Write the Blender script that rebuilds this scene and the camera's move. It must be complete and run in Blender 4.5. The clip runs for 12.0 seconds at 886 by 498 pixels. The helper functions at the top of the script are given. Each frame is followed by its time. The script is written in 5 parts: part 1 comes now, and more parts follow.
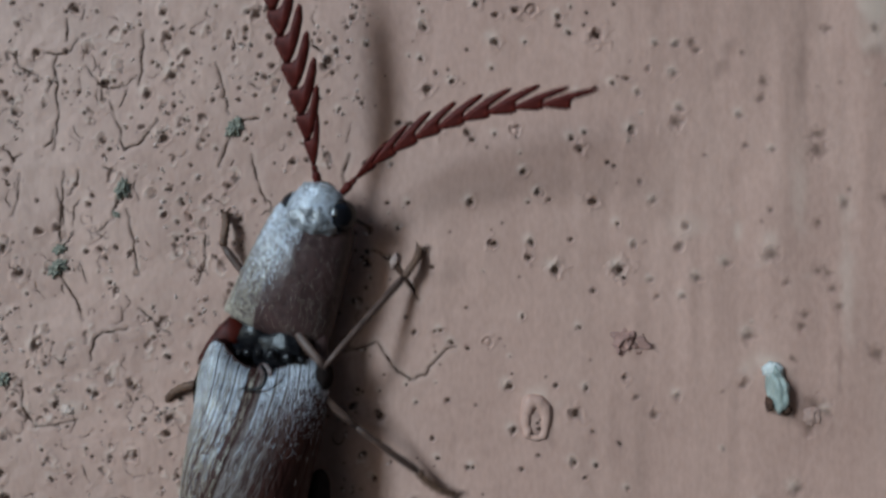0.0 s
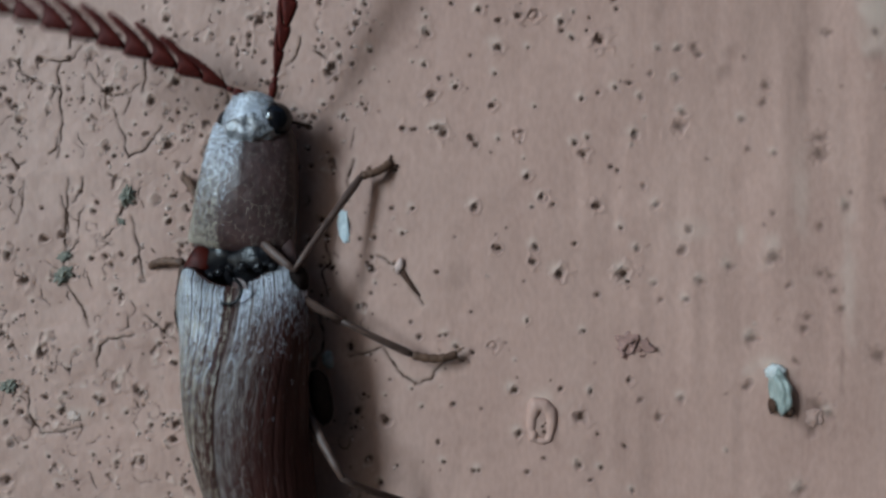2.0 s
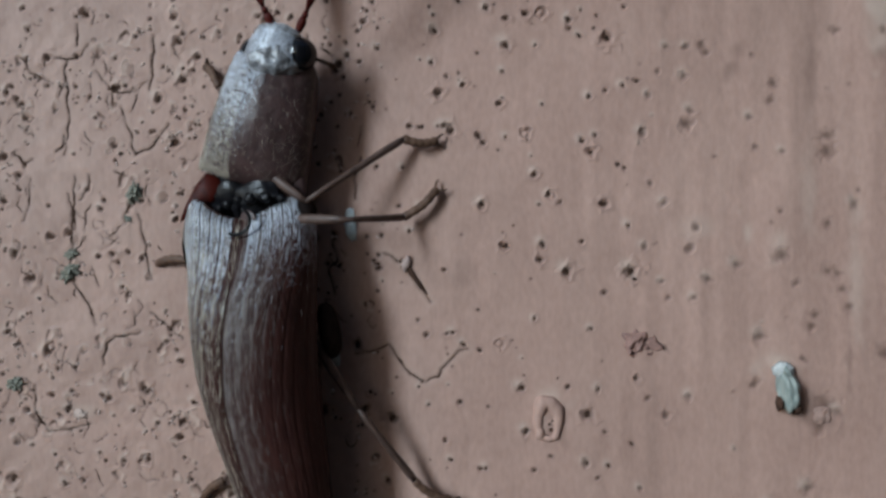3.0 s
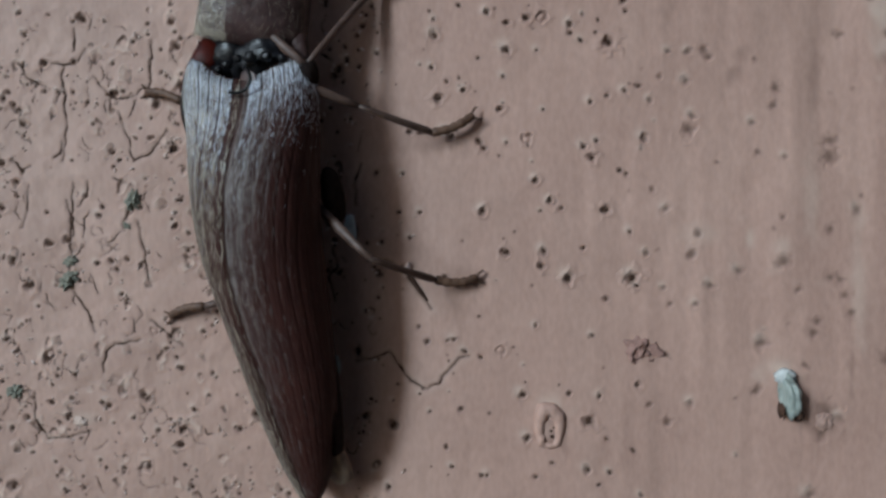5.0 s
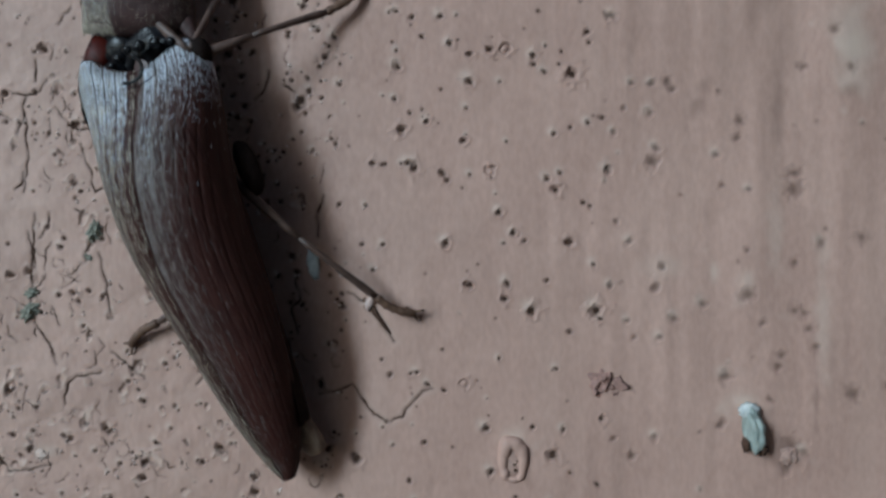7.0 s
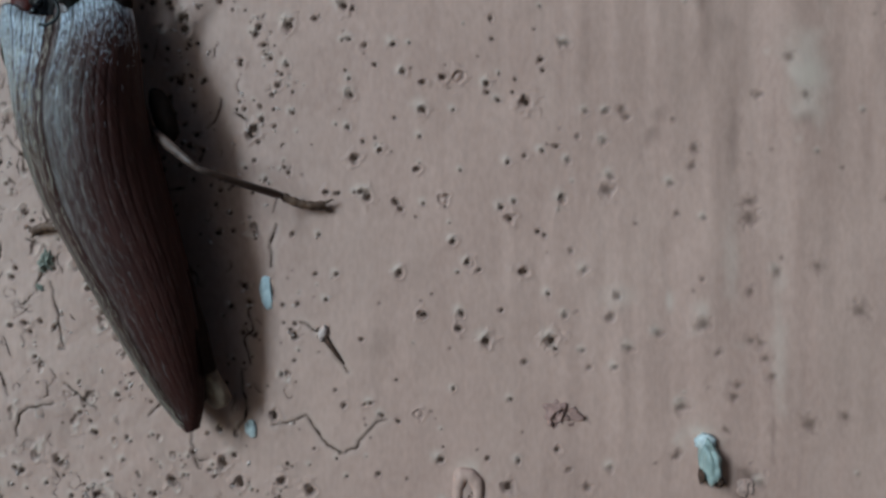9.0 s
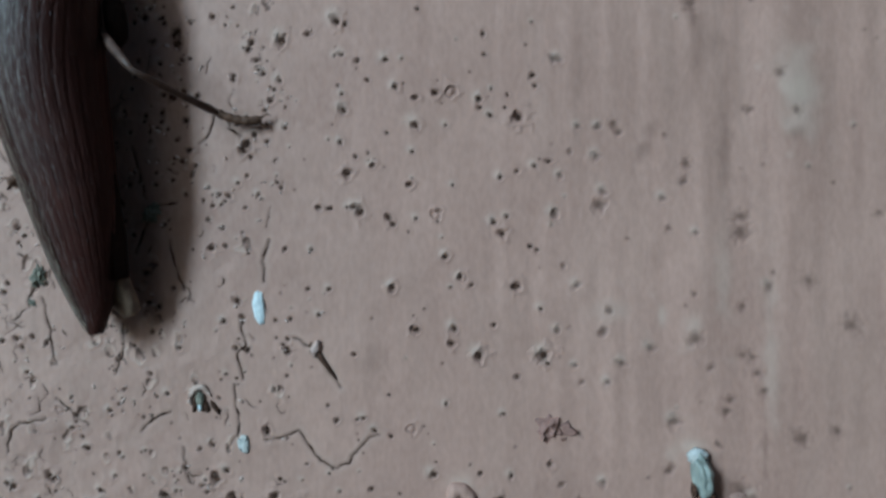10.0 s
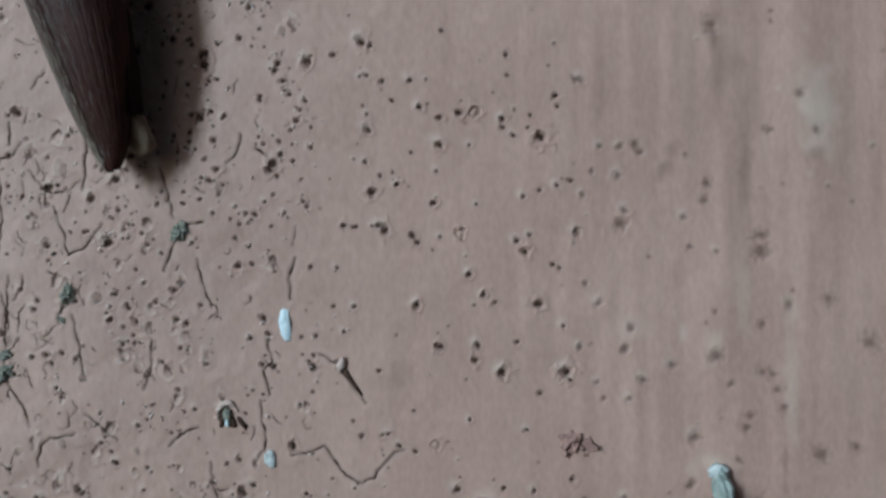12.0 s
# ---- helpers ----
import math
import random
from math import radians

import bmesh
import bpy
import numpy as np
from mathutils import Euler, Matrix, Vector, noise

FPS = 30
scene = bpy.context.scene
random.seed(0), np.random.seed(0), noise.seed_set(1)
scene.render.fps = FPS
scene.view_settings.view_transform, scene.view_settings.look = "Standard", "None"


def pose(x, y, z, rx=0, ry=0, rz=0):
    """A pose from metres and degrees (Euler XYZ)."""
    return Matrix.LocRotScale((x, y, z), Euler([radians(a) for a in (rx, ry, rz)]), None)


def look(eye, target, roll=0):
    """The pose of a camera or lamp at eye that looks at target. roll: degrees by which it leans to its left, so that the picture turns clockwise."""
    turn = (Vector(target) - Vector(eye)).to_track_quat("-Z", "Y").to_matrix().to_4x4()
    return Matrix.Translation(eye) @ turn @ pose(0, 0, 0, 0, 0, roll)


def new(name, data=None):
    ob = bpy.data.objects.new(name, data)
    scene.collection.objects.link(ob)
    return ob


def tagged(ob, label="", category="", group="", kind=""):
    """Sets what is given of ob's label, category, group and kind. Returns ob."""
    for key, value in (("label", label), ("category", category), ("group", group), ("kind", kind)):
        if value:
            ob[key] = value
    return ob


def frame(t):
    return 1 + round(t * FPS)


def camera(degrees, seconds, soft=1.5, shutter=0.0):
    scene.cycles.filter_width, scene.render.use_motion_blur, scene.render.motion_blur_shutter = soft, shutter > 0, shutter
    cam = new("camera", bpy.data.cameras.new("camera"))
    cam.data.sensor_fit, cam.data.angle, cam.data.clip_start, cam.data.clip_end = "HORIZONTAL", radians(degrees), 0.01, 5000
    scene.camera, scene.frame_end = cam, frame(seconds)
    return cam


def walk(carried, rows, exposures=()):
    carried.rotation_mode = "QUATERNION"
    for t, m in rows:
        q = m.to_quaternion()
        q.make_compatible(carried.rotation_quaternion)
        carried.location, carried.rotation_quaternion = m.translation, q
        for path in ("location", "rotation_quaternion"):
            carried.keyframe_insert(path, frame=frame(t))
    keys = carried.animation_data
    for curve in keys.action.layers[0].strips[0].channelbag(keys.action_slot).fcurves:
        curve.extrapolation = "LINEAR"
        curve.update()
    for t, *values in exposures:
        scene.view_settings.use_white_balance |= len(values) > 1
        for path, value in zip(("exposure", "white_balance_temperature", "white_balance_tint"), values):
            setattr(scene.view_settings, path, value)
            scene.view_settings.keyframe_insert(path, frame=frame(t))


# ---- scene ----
MM = 0.001
cam = camera(60, 12.0, soft=2.95, shutter=0.5)
PATH = [
    (0.0, pose(0.001049, -0.019270, -0.000412, 90.372, -0.384, 3.294)),
    (0.5, pose(0.001023, -0.019226, -0.000080, 90.146, -0.240, 3.182)),
    (1.0, pose(0.001042, -0.019296, 0.000014, 90.013, -0.098, 3.077)),
    (1.5, pose(0.001015, -0.019372, 0.000000, 90.000, -0.000, 3.000)),
    (2.0, pose(0.000828, -0.019379, -0.000160, 89.995, -0.020, 2.976)),
    (2.5, pose(0.000808, -0.019337, -0.000250, 90.118, -0.105, 3.143)),
    (3.0, pose(0.000668, -0.019378, -0.000257, 90.107, -0.033, 3.023)),
    (5.0, pose(0.000640, -0.019276, 0.000154, 89.376, 0.096, 3.005)),
    (5.5, pose(0.000880, -0.019271, 0.000189, 89.550, 0.031, 2.983)),
    (6.0, pose(0.001153, -0.019201, 0.000341, 89.933, 0.067, 3.143)),
    (6.5, pose(0.001325, -0.019169, 0.000669, 89.390, 0.127, 2.987)),
    (7.0, pose(0.001519, -0.019103, 0.000914, 89.520, 0.087, 2.895)),
    (9.0, pose(0.002646, -0.018877, 0.001526, 89.859, 0.229, 2.860)),
    (9.5, pose(0.002713, -0.018882, 0.001759, 89.785, 0.249, 2.646)),
    (10.0, pose(0.002750, -0.018890, 0.001810, 90.115, 0.319, 2.619)),
    (10.5, pose(0.002766, -0.018958, 0.001979, 90.169, 0.327, 2.662)),
    (11.0, pose(0.002606, -0.019083, 0.002096, 90.044, 0.357, 2.556)),
    (11.5, pose(0.002513, -0.019103, 0.001974, 90.512, 0.372, 2.908)),
    (12.0, pose(0.002211, -0.019189, 0.002254, 90.146, 0.350, 2.739)),
]
# exposure in stops, white balance: the picture turns greyer towards the end
EXPOSURES = [(0.0, 0.12, 5960, 4), (2.0, 0.12, 5990, 4), (3.0, 0.12, 6200, 7), (5.5, 0.12, 6130, 5.5), (6.0, 0.12, 6000, 3.5), (7.0, 0.12, 5850, 1.5), (9.0, 0.12, 5640, -3),
             (9.5, 0.12, 5510, -4), (10.3, 0.12, 5460, -4), (11.0, 0.12, 5540, -4), (12.0, 0.12, 5700, -1)]
walk(cam, PATH, EXPOSURES)

# ---- daylight: sun and sky, with an added lamp on the left ----
SUN_FROM = Vector((-0.6, -0.68, 0.42)).normalized()
world = bpy.data.worlds.new("sky")
scene.world = world
world.use_nodes = True
wn = world.node_tree
sky = wn.nodes.new("ShaderNodeTexSky")
sky.sky_type = "NISHITA"
sky.sun_disc = False
sky.sun_elevation = math.asin(SUN_FROM.z)
sky.sun_rotation = math.atan2(SUN_FROM.x, SUN_FROM.y)
wn.links.new(sky.outputs[0], wn.nodes["Background"].inputs[0])
wn.nodes["Background"].inputs[1].default_value = 0.08
sun = new("sun", bpy.data.lights.new("sun", "SUN"))
sun.data.energy = 0.2
sun.data.angle = radians(7)
sun.data.color = (1.0, 0.985, 0.97)
sun.matrix_world = look(SUN_FROM * 2.0, (0, 0, 0))
# added area lamp standing in for unseen bright sky at the upper left
left_lamp = new("left_sky_lamp", bpy.data.lights.new("left_sky_lamp", "AREA"))
left_lamp.data.shape = "RECTANGLE"
left_lamp.data.size, left_lamp.data.size_y = 0.15, 0.5
left_lamp.data.energy = 10.15
left_lamp.data.color = (0.7, 0.86, 0.985)
left_lamp.matrix_world = look((-0.66, -0.73, 0.33), (0, 0, 0.0))


# ---- materials ----
def material(name, dark, light, rough=0.6, grain=(4000, 4000, 4000), patch=400, relief=0.3, depth=0.00002,
             sheen=0.0, coat=0.0, coat_rough=0.3, spread=0.35, gloss=0.5, sheen_tint=(0.8, 0.8, 0.85)):
    """Two base colours mixed by patches and grain, with fine relief; grain and patch are counted per metre."""
    m = bpy.data.materials.new(name)
    m.use_nodes = True
    nt = m.node_tree
    b = nt.nodes["Principled BSDF"]
    co = nt.nodes.new("ShaderNodeTexCoord")
    mp = nt.nodes.new("ShaderNodeMapping")
    mp.inputs["Scale"].default_value = grain
    nt.links.new(co.outputs["Object"], mp.inputs["Vector"])
    fine = nt.nodes.new("ShaderNodeTexNoise")
    fine.inputs["Scale"].default_value = 1.0
    fine.inputs["Detail"].default_value = 4.0
    nt.links.new(mp.outputs[0], fine.inputs["Vector"])
    wide = nt.nodes.new("ShaderNodeTexNoise")
    wide.inputs["Scale"].default_value = patch
    wide.inputs["Detail"].default_value = 5.0
    nt.links.new(co.outputs["Object"], wide.inputs["Vector"])
    add = nt.nodes.new("ShaderNodeMath")
    add.operation = "ADD"
    nt.links.new(fine.outputs[0], add.inputs[0])
    nt.links.new(wide.outputs[0], add.inputs[1])
    rng = nt.nodes.new("ShaderNodeMapRange")
    rng.inputs["From Min"].default_value = 1.0 - spread
    rng.inputs["From Max"].default_value = 1.0 + spread
    nt.links.new(add.outputs[0], rng.inputs["Value"])
    mix = nt.nodes.new("ShaderNodeMix")
    mix.data_type = "RGBA"
    mix.inputs[6].default_value = (*dark, 1)
    mix.inputs[7].default_value = (*light, 1)
    nt.links.new(rng.outputs[0], mix.inputs[0])
    nt.links.new(mix.outputs[2], b.inputs["Base Color"])
    b.inputs["Roughness"].default_value = rough
    b.inputs["Specular IOR Level"].default_value = gloss
    b.inputs["Sheen Weight"].default_value = sheen
    b.inputs["Sheen Roughness"].default_value = 0.4
    b.inputs["Sheen Tint"].default_value = (*sheen_tint, 1)
    b.inputs["Coat Weight"].default_value = coat
    b.inputs["Coat Roughness"].default_value = coat_rough
    bump = nt.nodes.new("ShaderNodeBump")
    bump.inputs["Strength"].default_value = relief
    bump.inputs["Distance"].default_value = depth
    nt.links.new(fine.outputs[0], bump.inputs["Height"])
    nt.links.new(bump.outputs[0], b.inputs["Normal"])
    return m


PAINT = material("wall_paint", (0.352, 0.213, 0.168), (0.46, 0.291, 0.232), 0.62, (9000, 9000, 4000), 260, 0.25, 0.00002, gloss=0.3)


def films(m, dirt, bloom_and_light):
    """Lays films over the paint: dirt and painted shade, chalky bloom and painted highlights."""
    nt = m.node_tree
    b = nt.nodes["Principled BSDF"]
    last = b.inputs["Base Color"].links[0].from_socket
    for name, colour in (("bloom_and_light", bloom_and_light), ("dirt", dirt)):
        layer = nt.nodes.new("ShaderNodeAttribute")
        layer.attribute_name = name
        mix = nt.nodes.new("ShaderNodeMix")
        mix.data_type = "RGBA"
        mix.inputs[7].default_value = (*colour, 1)
        nt.links.new(layer.outputs["Fac"], mix.inputs[0])
        nt.links.new(last, mix.inputs[6])
        last = mix.outputs[2]
    nt.links.new(last, b.inputs["Base Color"])


films(PAINT, (0.055, 0.027, 0.018), (0.56, 0.43, 0.35))
PAINT_RIM = material("pale_paint", (0.39, 0.275, 0.224), (0.515, 0.387, 0.325), 0.6, (9000, 9000, 9000), 1500, 0.3)
GRIME = material("grime", (0.022, 0.012, 0.008), (0.085, 0.047, 0.033), 0.85, (9000, 9000, 9000), 900, 0.5, gloss=0.08)
BROWN_STAIN = material("brown_stain", (0.29, 0.178, 0.14), (0.365, 0.232, 0.186), 0.7, (9000, 9000, 9000), 2500, 0.4)
LICHEN = material("lichen", (0.07, 0.066, 0.045), (0.29, 0.28, 0.225), 0.9, (16000, 16000, 16000), 3000, 0.6)
GREEN_SHELL = material("green_shell", (0.16, 0.185, 0.165), (0.4, 0.43, 0.39), 0.5, (9000, 9000, 3000), 2500, 0.4)
WHITE_CHIP = material("white_chip", (0.42, 0.48, 0.5), (0.7, 0.76, 0.77), 0.5, (9000, 9000, 9000), 3000, 0.4)
WHITE_FLECK = material("pale_fleck", (0.4, 0.28, 0.235), (0.6, 0.47, 0.41), 0.5, (9000, 9000, 9000), 3000, 0.3)
SMEAR = material("pale_smear", (0.42, 0.285, 0.24), (0.485, 0.355, 0.31), 0.6, (4000, 4000, 1500), 1500, 0.3)
SHELL = material("wing_case", (0.024, 0.009, 0.0075), (0.042, 0.0145, 0.011), 0.5, (14000, 1300, 14000), 1400, 1.0, 0.00003,
                 gloss=0.12, coat=0.03, coat_rough=0.34)
FUZZ = material("pronotum_shell", (0.024, 0.0125, 0.0115), (0.068, 0.034, 0.031), 0.5, (12000, 9000, 12000), 1800, 0.6,
                0.00003, gloss=0.3, coat=0.25, coat_rough=0.4)
HEAD_FUZZ = material("head_shell", (0.05, 0.05, 0.054), (0.26, 0.26, 0.275), 0.4, (16000, 11000, 16000), 4500, 1.0, 0.00004,
                     sheen=0.4, gloss=0.8, coat=0.5)
# olive hairs paint the lit left side, plain brown ones the shaded right
OLIVE_LIT_HAIR = material("olive_lit_hair", (0.27, 0.23, 0.175), (0.56, 0.49, 0.4), 0.35, (3000, 3000, 3000), 900, 0.1)
# pale hair tinted bluish to paint the sky's sheen
PALE_SHEEN_HAIR = material("pale_sheen_hair", (0.46, 0.48, 0.53), (0.8, 0.84, 0.92), 0.35, (3000, 3000, 3000), 900, 0.1)
GREY_SHEEN_HAIR = material("grey_sheen_hair", (0.12, 0.1, 0.092), (0.3, 0.258, 0.238), 0.55, (3000, 3000, 3000), 900, 0.1, gloss=0.3)
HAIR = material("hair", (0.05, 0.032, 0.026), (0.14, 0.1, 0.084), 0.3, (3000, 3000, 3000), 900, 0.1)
BLACK = material("black_cuticle", (0.003, 0.003, 0.004), (0.009, 0.008, 0.009), 0.3, (9000, 9000, 9000), 2500, 0.6, gloss=0.2)
UNDER = material("dark_cuticle", (0.008, 0.006, 0.0055), (0.022, 0.014, 0.012), 0.7, (9000, 9000, 9000), 1500, 0.6, gloss=0.03)
EYE = material("eye", (0.003, 0.003, 0.004), (0.008, 0.008, 0.01), 0.12, (30000, 30000, 30000), 3000, 0.15, 0.000004, gloss=0.35)
AMBER = material("amber_cuticle", (0.015, 0.002, 0.0012), (0.06, 0.0065, 0.003), 0.5, (6000, 6000, 6000), 1500, 0.5, gloss=0.12)
LEG = material("leg_cuticle", (0.035, 0.02, 0.0155), (0.115, 0.07, 0.055), 0.5, (9000, 3000, 9000), 1500, 0.4, gloss=0.3)
FOOT = material("foot_cuticle", (0.045, 0.022, 0.014), (0.14, 0.078, 0.05), 0.55, (9000, 6000, 9000), 2500, 0.5, gloss=0.25)
RED = material("antenna_cuticle", (0.03, 0.0042, 0.003), (0.095, 0.0145, 0.01), 0.55, (9000, 9000, 9000), 2500, 0.6, gloss=0.12)
CRUST = material("pale_crust", (0.3, 0.3, 0.28), (0.55, 0.56, 0.54), 0.7, (9000, 9000, 9000), 3000, 0.5)
TAN = material("tan_membrane", (0.06, 0.038, 0.026), (0.25, 0.175, 0.12), 0.5, (9000, 3000, 9000), 2500, 0.4)
RUST = material("red_brown_fibre", (0.2, 0.105, 0.083), (0.34, 0.195, 0.158), 0.7, (9000, 9000, 9000), 2500, 0.4)
PLASTER = material("grey_plaster", (0.08, 0.074, 0.068), (0.15, 0.138, 0.128), 0.9, (60, 60, 60), 2, 0.5, 0.004)
EARTH = material("earth", (0.1, 0.085, 0.06), (0.2, 0.17, 0.13), 0.95, (40, 40, 40), 3, 0.5, 0.01)


# ---- mesh helpers ----
def link_mesh(name, verts, faces, mat, parent=None, label="", smooth=True, at=None):
    """One mesh object from points in millimetres."""
    me = bpy.data.meshes.new(name)
    me.from_pydata([(v[0] * MM, v[1] * MM, v[2] * MM) for v in verts], [], faces)
    me.materials.append(mat)
    if smooth:
        me.polygons.foreach_set("use_smooth", [True] * len(me.polygons))
    me.update()
    ob = new(name, me)
    if parent is not None:
        ob.parent = parent
    if at is not None:
        ob.matrix_basis = at
    if label:
        ob["label"] = label
    return ob


def part(name, bm, mat, parent, label=""):
    """Links a bmesh in millimetres as one mesh under a thing or a part."""
    bmesh.ops.recalc_face_normals(bm, faces=bm.faces)
    me = bpy.data.meshes.new(name)
    bm.to_mesh(me)
    bm.free()
    me.transform(Matrix.Scale(MM, 4))
    me.materials.append(mat)
    me.polygons.foreach_set("use_smooth", [True] * len(me.polygons))
    ob = new(name, me)
    if parent is not None:
        ob.parent = parent
    if label:
        ob["label"] = label
    return ob


def grid_faces(nu, nv, wrap=False, base=0):
    out = []
    for i in range(nu - 1):
        for j in range(nv if wrap else nv - 1):
            k = (j + 1) % nv
            out.append((base + i * nv + j, base + i * nv + k, base + (i + 1) * nv + k, base + (i + 1) * nv + j))
    return out


def add_tube(bm, points, radii, sides=10, flat=1.0):
    """A closed tapered tube through points; flat squeezes it along its third axis."""
    pts = [Vector(p) for p in points]
    rings = []
    for i, p in enumerate(pts):
        d = (pts[min(i + 1, len(pts) - 1)] - pts[max(i - 1, 0)]).normalized()
        up = Vector((0, 0, 1)) if abs(d.z) < 0.9 else Vector((1, 0, 0))
        sx = d.cross(up).normalized()
        sz = sx.cross(d).normalized()
        r = radii[i]
        rings.append([bm.verts.new(p + sx * r * math.cos(a) + sz * r * flat * math.sin(a))
                      for a in (2 * math.pi * k / sides for k in range(sides))])
    for a, b in zip(rings, rings[1:]):
        for k in range(sides):
            bm.faces.new((a[k], a[(k + 1) % sides], b[(k + 1) % sides], b[k]))
    bm.faces.new(rings[0][::-1])
    bm.faces.new(rings[-1])


def add_lump(bm, centre, radii, seed=0, rough=0.15, fine=3.0, levels=3, turn=0.0):
    """An uneven rounded lump."""
    made = bmesh.ops.create_icosphere(bm, subdivisions=levels, radius=1.0)["verts"]
    rot = Matrix.Rotation(turn, 3, "Y")
    for v in made:
        n = noise.noise(v.co * fine + Vector((seed * 7.3, seed * 3.1, seed))) if rough else 0.0
        v.co = rot @ Vector([v.co[i] * radii[i] * (1 + rough * n) for i in range(3)]) + Vector(centre)


def blend(u, table):
    """Smooth values along a table of (u, value)."""
    xs = [p[0] for p in table]
    ys = [p[1] for p in table]
    if u <= xs[0]:
        return ys[0]
    for i in range(len(xs) - 1):
        if u <= xs[i + 1]:
            h = xs[i + 1] - xs[i]
            k = (u - xs[i]) / h
            m0 = (ys[i + 1] - ys[max(i - 1, 0)]) / (xs[i + 1] - xs[max(i - 1, 0)]) * h
            m1 = (ys[min(i + 2, len(ys) - 1)] - ys[i]) / (xs[min(i + 2, len(xs) - 1)] - xs[i]) * h
            return ((2 * k**3 - 3 * k**2 + 1) * ys[i] + (k**3 - 2 * k**2 + k) * m0
                    + (3 * k**2 - 2 * k**3) * ys[i + 1] + (k**3 - k**2) * m1)
    return ys[-1]


# ---- the wall: flaws of the old paint, in millimetres across (x) and up (z) ----
PITS_LOW = [
    (-0.73, 7.52, 0.097), (-0.51, 7.42, 0.056), (-1.45, 7.22, 0.062), (-2.96, 6.85, 0.062), (2.89, 7.14, 0.056), (-0.62, 5.71, 0.042),
    (0.72, 5.86, 0.049), (1.21, 5.57, 0.056), (1.68, 5.71, 0.069), (2.78, 5.52, 0.056), (3.76, 5.07, 0.097), (-3.33, 6.21, 0.056),
    (-4.30, 5.65, 0.049), (-5.15, 5.31, 0.069), (-5.96, 4.81, 0.042), (-2.03, 4.88, 0.056), (-2.80, 4.70, 0.056), (-3.11, 4.35, 0.076),
    (0.15, 3.93, 0.056), (1.06, 3.45, 0.056), (0.51, 4.73, 0.035), (3.14, 2.49, 0.056), (3.35, 2.21, 0.069), (1.94, 1.66, 0.062),
]
PITS_LOWER = [
    (0.63, 0.90, 0.069), (0.64, 2.46, 0.035), (-2.05, 1.87, 0.049), (-1.38, 1.84, 0.042), (-3.64, 2.39, 0.049), (-4.10, 3.10, 0.042),
    (-3.64, 2.99, 0.042), (-1.25, 2.90, 0.042), (-0.97, 2.87, 0.042), (-0.50, 2.90, 0.035), (-0.35, 2.90, 0.035), (-5.25, 0.45, 0.069),
    (-3.61, 0.06, 0.056), (-1.99, -0.69, 0.069), (2.10, -0.48, 0.056), (2.77, -0.79, 0.090), (4.35, -0.79, 0.090), (3.66, 0.90, 0.076),
    (1.95, -1.99, 0.042), (-0.78, -2.39, 0.049), (-0.26, -2.36, 0.042), (-2.32, -1.66, 0.042), (-6.27, -3.22, 0.049), (-7.11, -3.11, 0.062),
    (-6.51, -2.17, 0.056), (4.47, -3.45, 0.049), (-3.29, -0.59, 0.056), (-4.85, 7.24, 0.062), (-4.63, 6.59, 0.042),
]
PITS_RIGHT = [
    (-0.59, 5.71, 0.042), (0.16, 3.94, 0.056), (1.08, 3.46, 0.049), (0.73, 5.83, 0.049), (1.23, 5.60, 0.049), (1.72, 5.70, 0.062),
    (2.78, 5.57, 0.049), (3.77, 5.05, 0.083), (4.16, 5.83, 0.042), (5.20, 4.83, 0.049), (3.42, 5.32, 0.035), (0.66, 2.47, 0.056),
    (1.23, 2.61, 0.042), (3.13, 2.49, 0.056), (3.35, 2.21, 0.069), (1.96, 1.68, 0.056), (0.63, 0.91, 0.062), (3.70, 0.93, 0.076),
    (5.16, 0.93, 0.056), (4.84, 1.42, 0.049), (4.19, 1.82, 0.042), (4.63, 2.69, 0.069), (5.72, 2.90, 0.090), (5.00, 4.21, 0.042),
    (5.79, 3.25, 0.056), (-1.21, 2.91, 0.056), (-0.89, 2.88, 0.049), (-0.34, 2.90, 0.062),
]
PITS_FAR = [
    (2.08, -0.51, 0.056), (2.75, -0.81, 0.076), (4.35, -0.76, 0.090), (3.13, -0.03, 0.049), (1.20, -0.13, 0.062), (4.68, -0.16, 0.049),
    (5.79, -0.20, 0.069), (8.03, -0.38, 0.090), (6.92, -0.60, 0.062), (9.13, 2.20, 0.097), (1.94, -1.98, 0.042), (7.51, -2.37, 0.076),
    (10.55, -2.79, 0.090), (4.47, -3.47, 0.049), (5.79, -3.88, 0.056), (5.23, -4.38, 0.069), (2.36, -5.42, 0.042), (3.25, -5.58, 0.062),
    (8.95, -4.59, 0.090), (7.37, -3.58, 0.069), (-1.21, 0.23, 0.049), (-2.00, -0.60, 0.056), (-0.30, -5.06, 0.056), (0.73, -5.76, 0.049),
    (8.36, -1.06, 0.049), (8.54, -2.92, 0.049), (8.03, 2.21, 0.042),
]
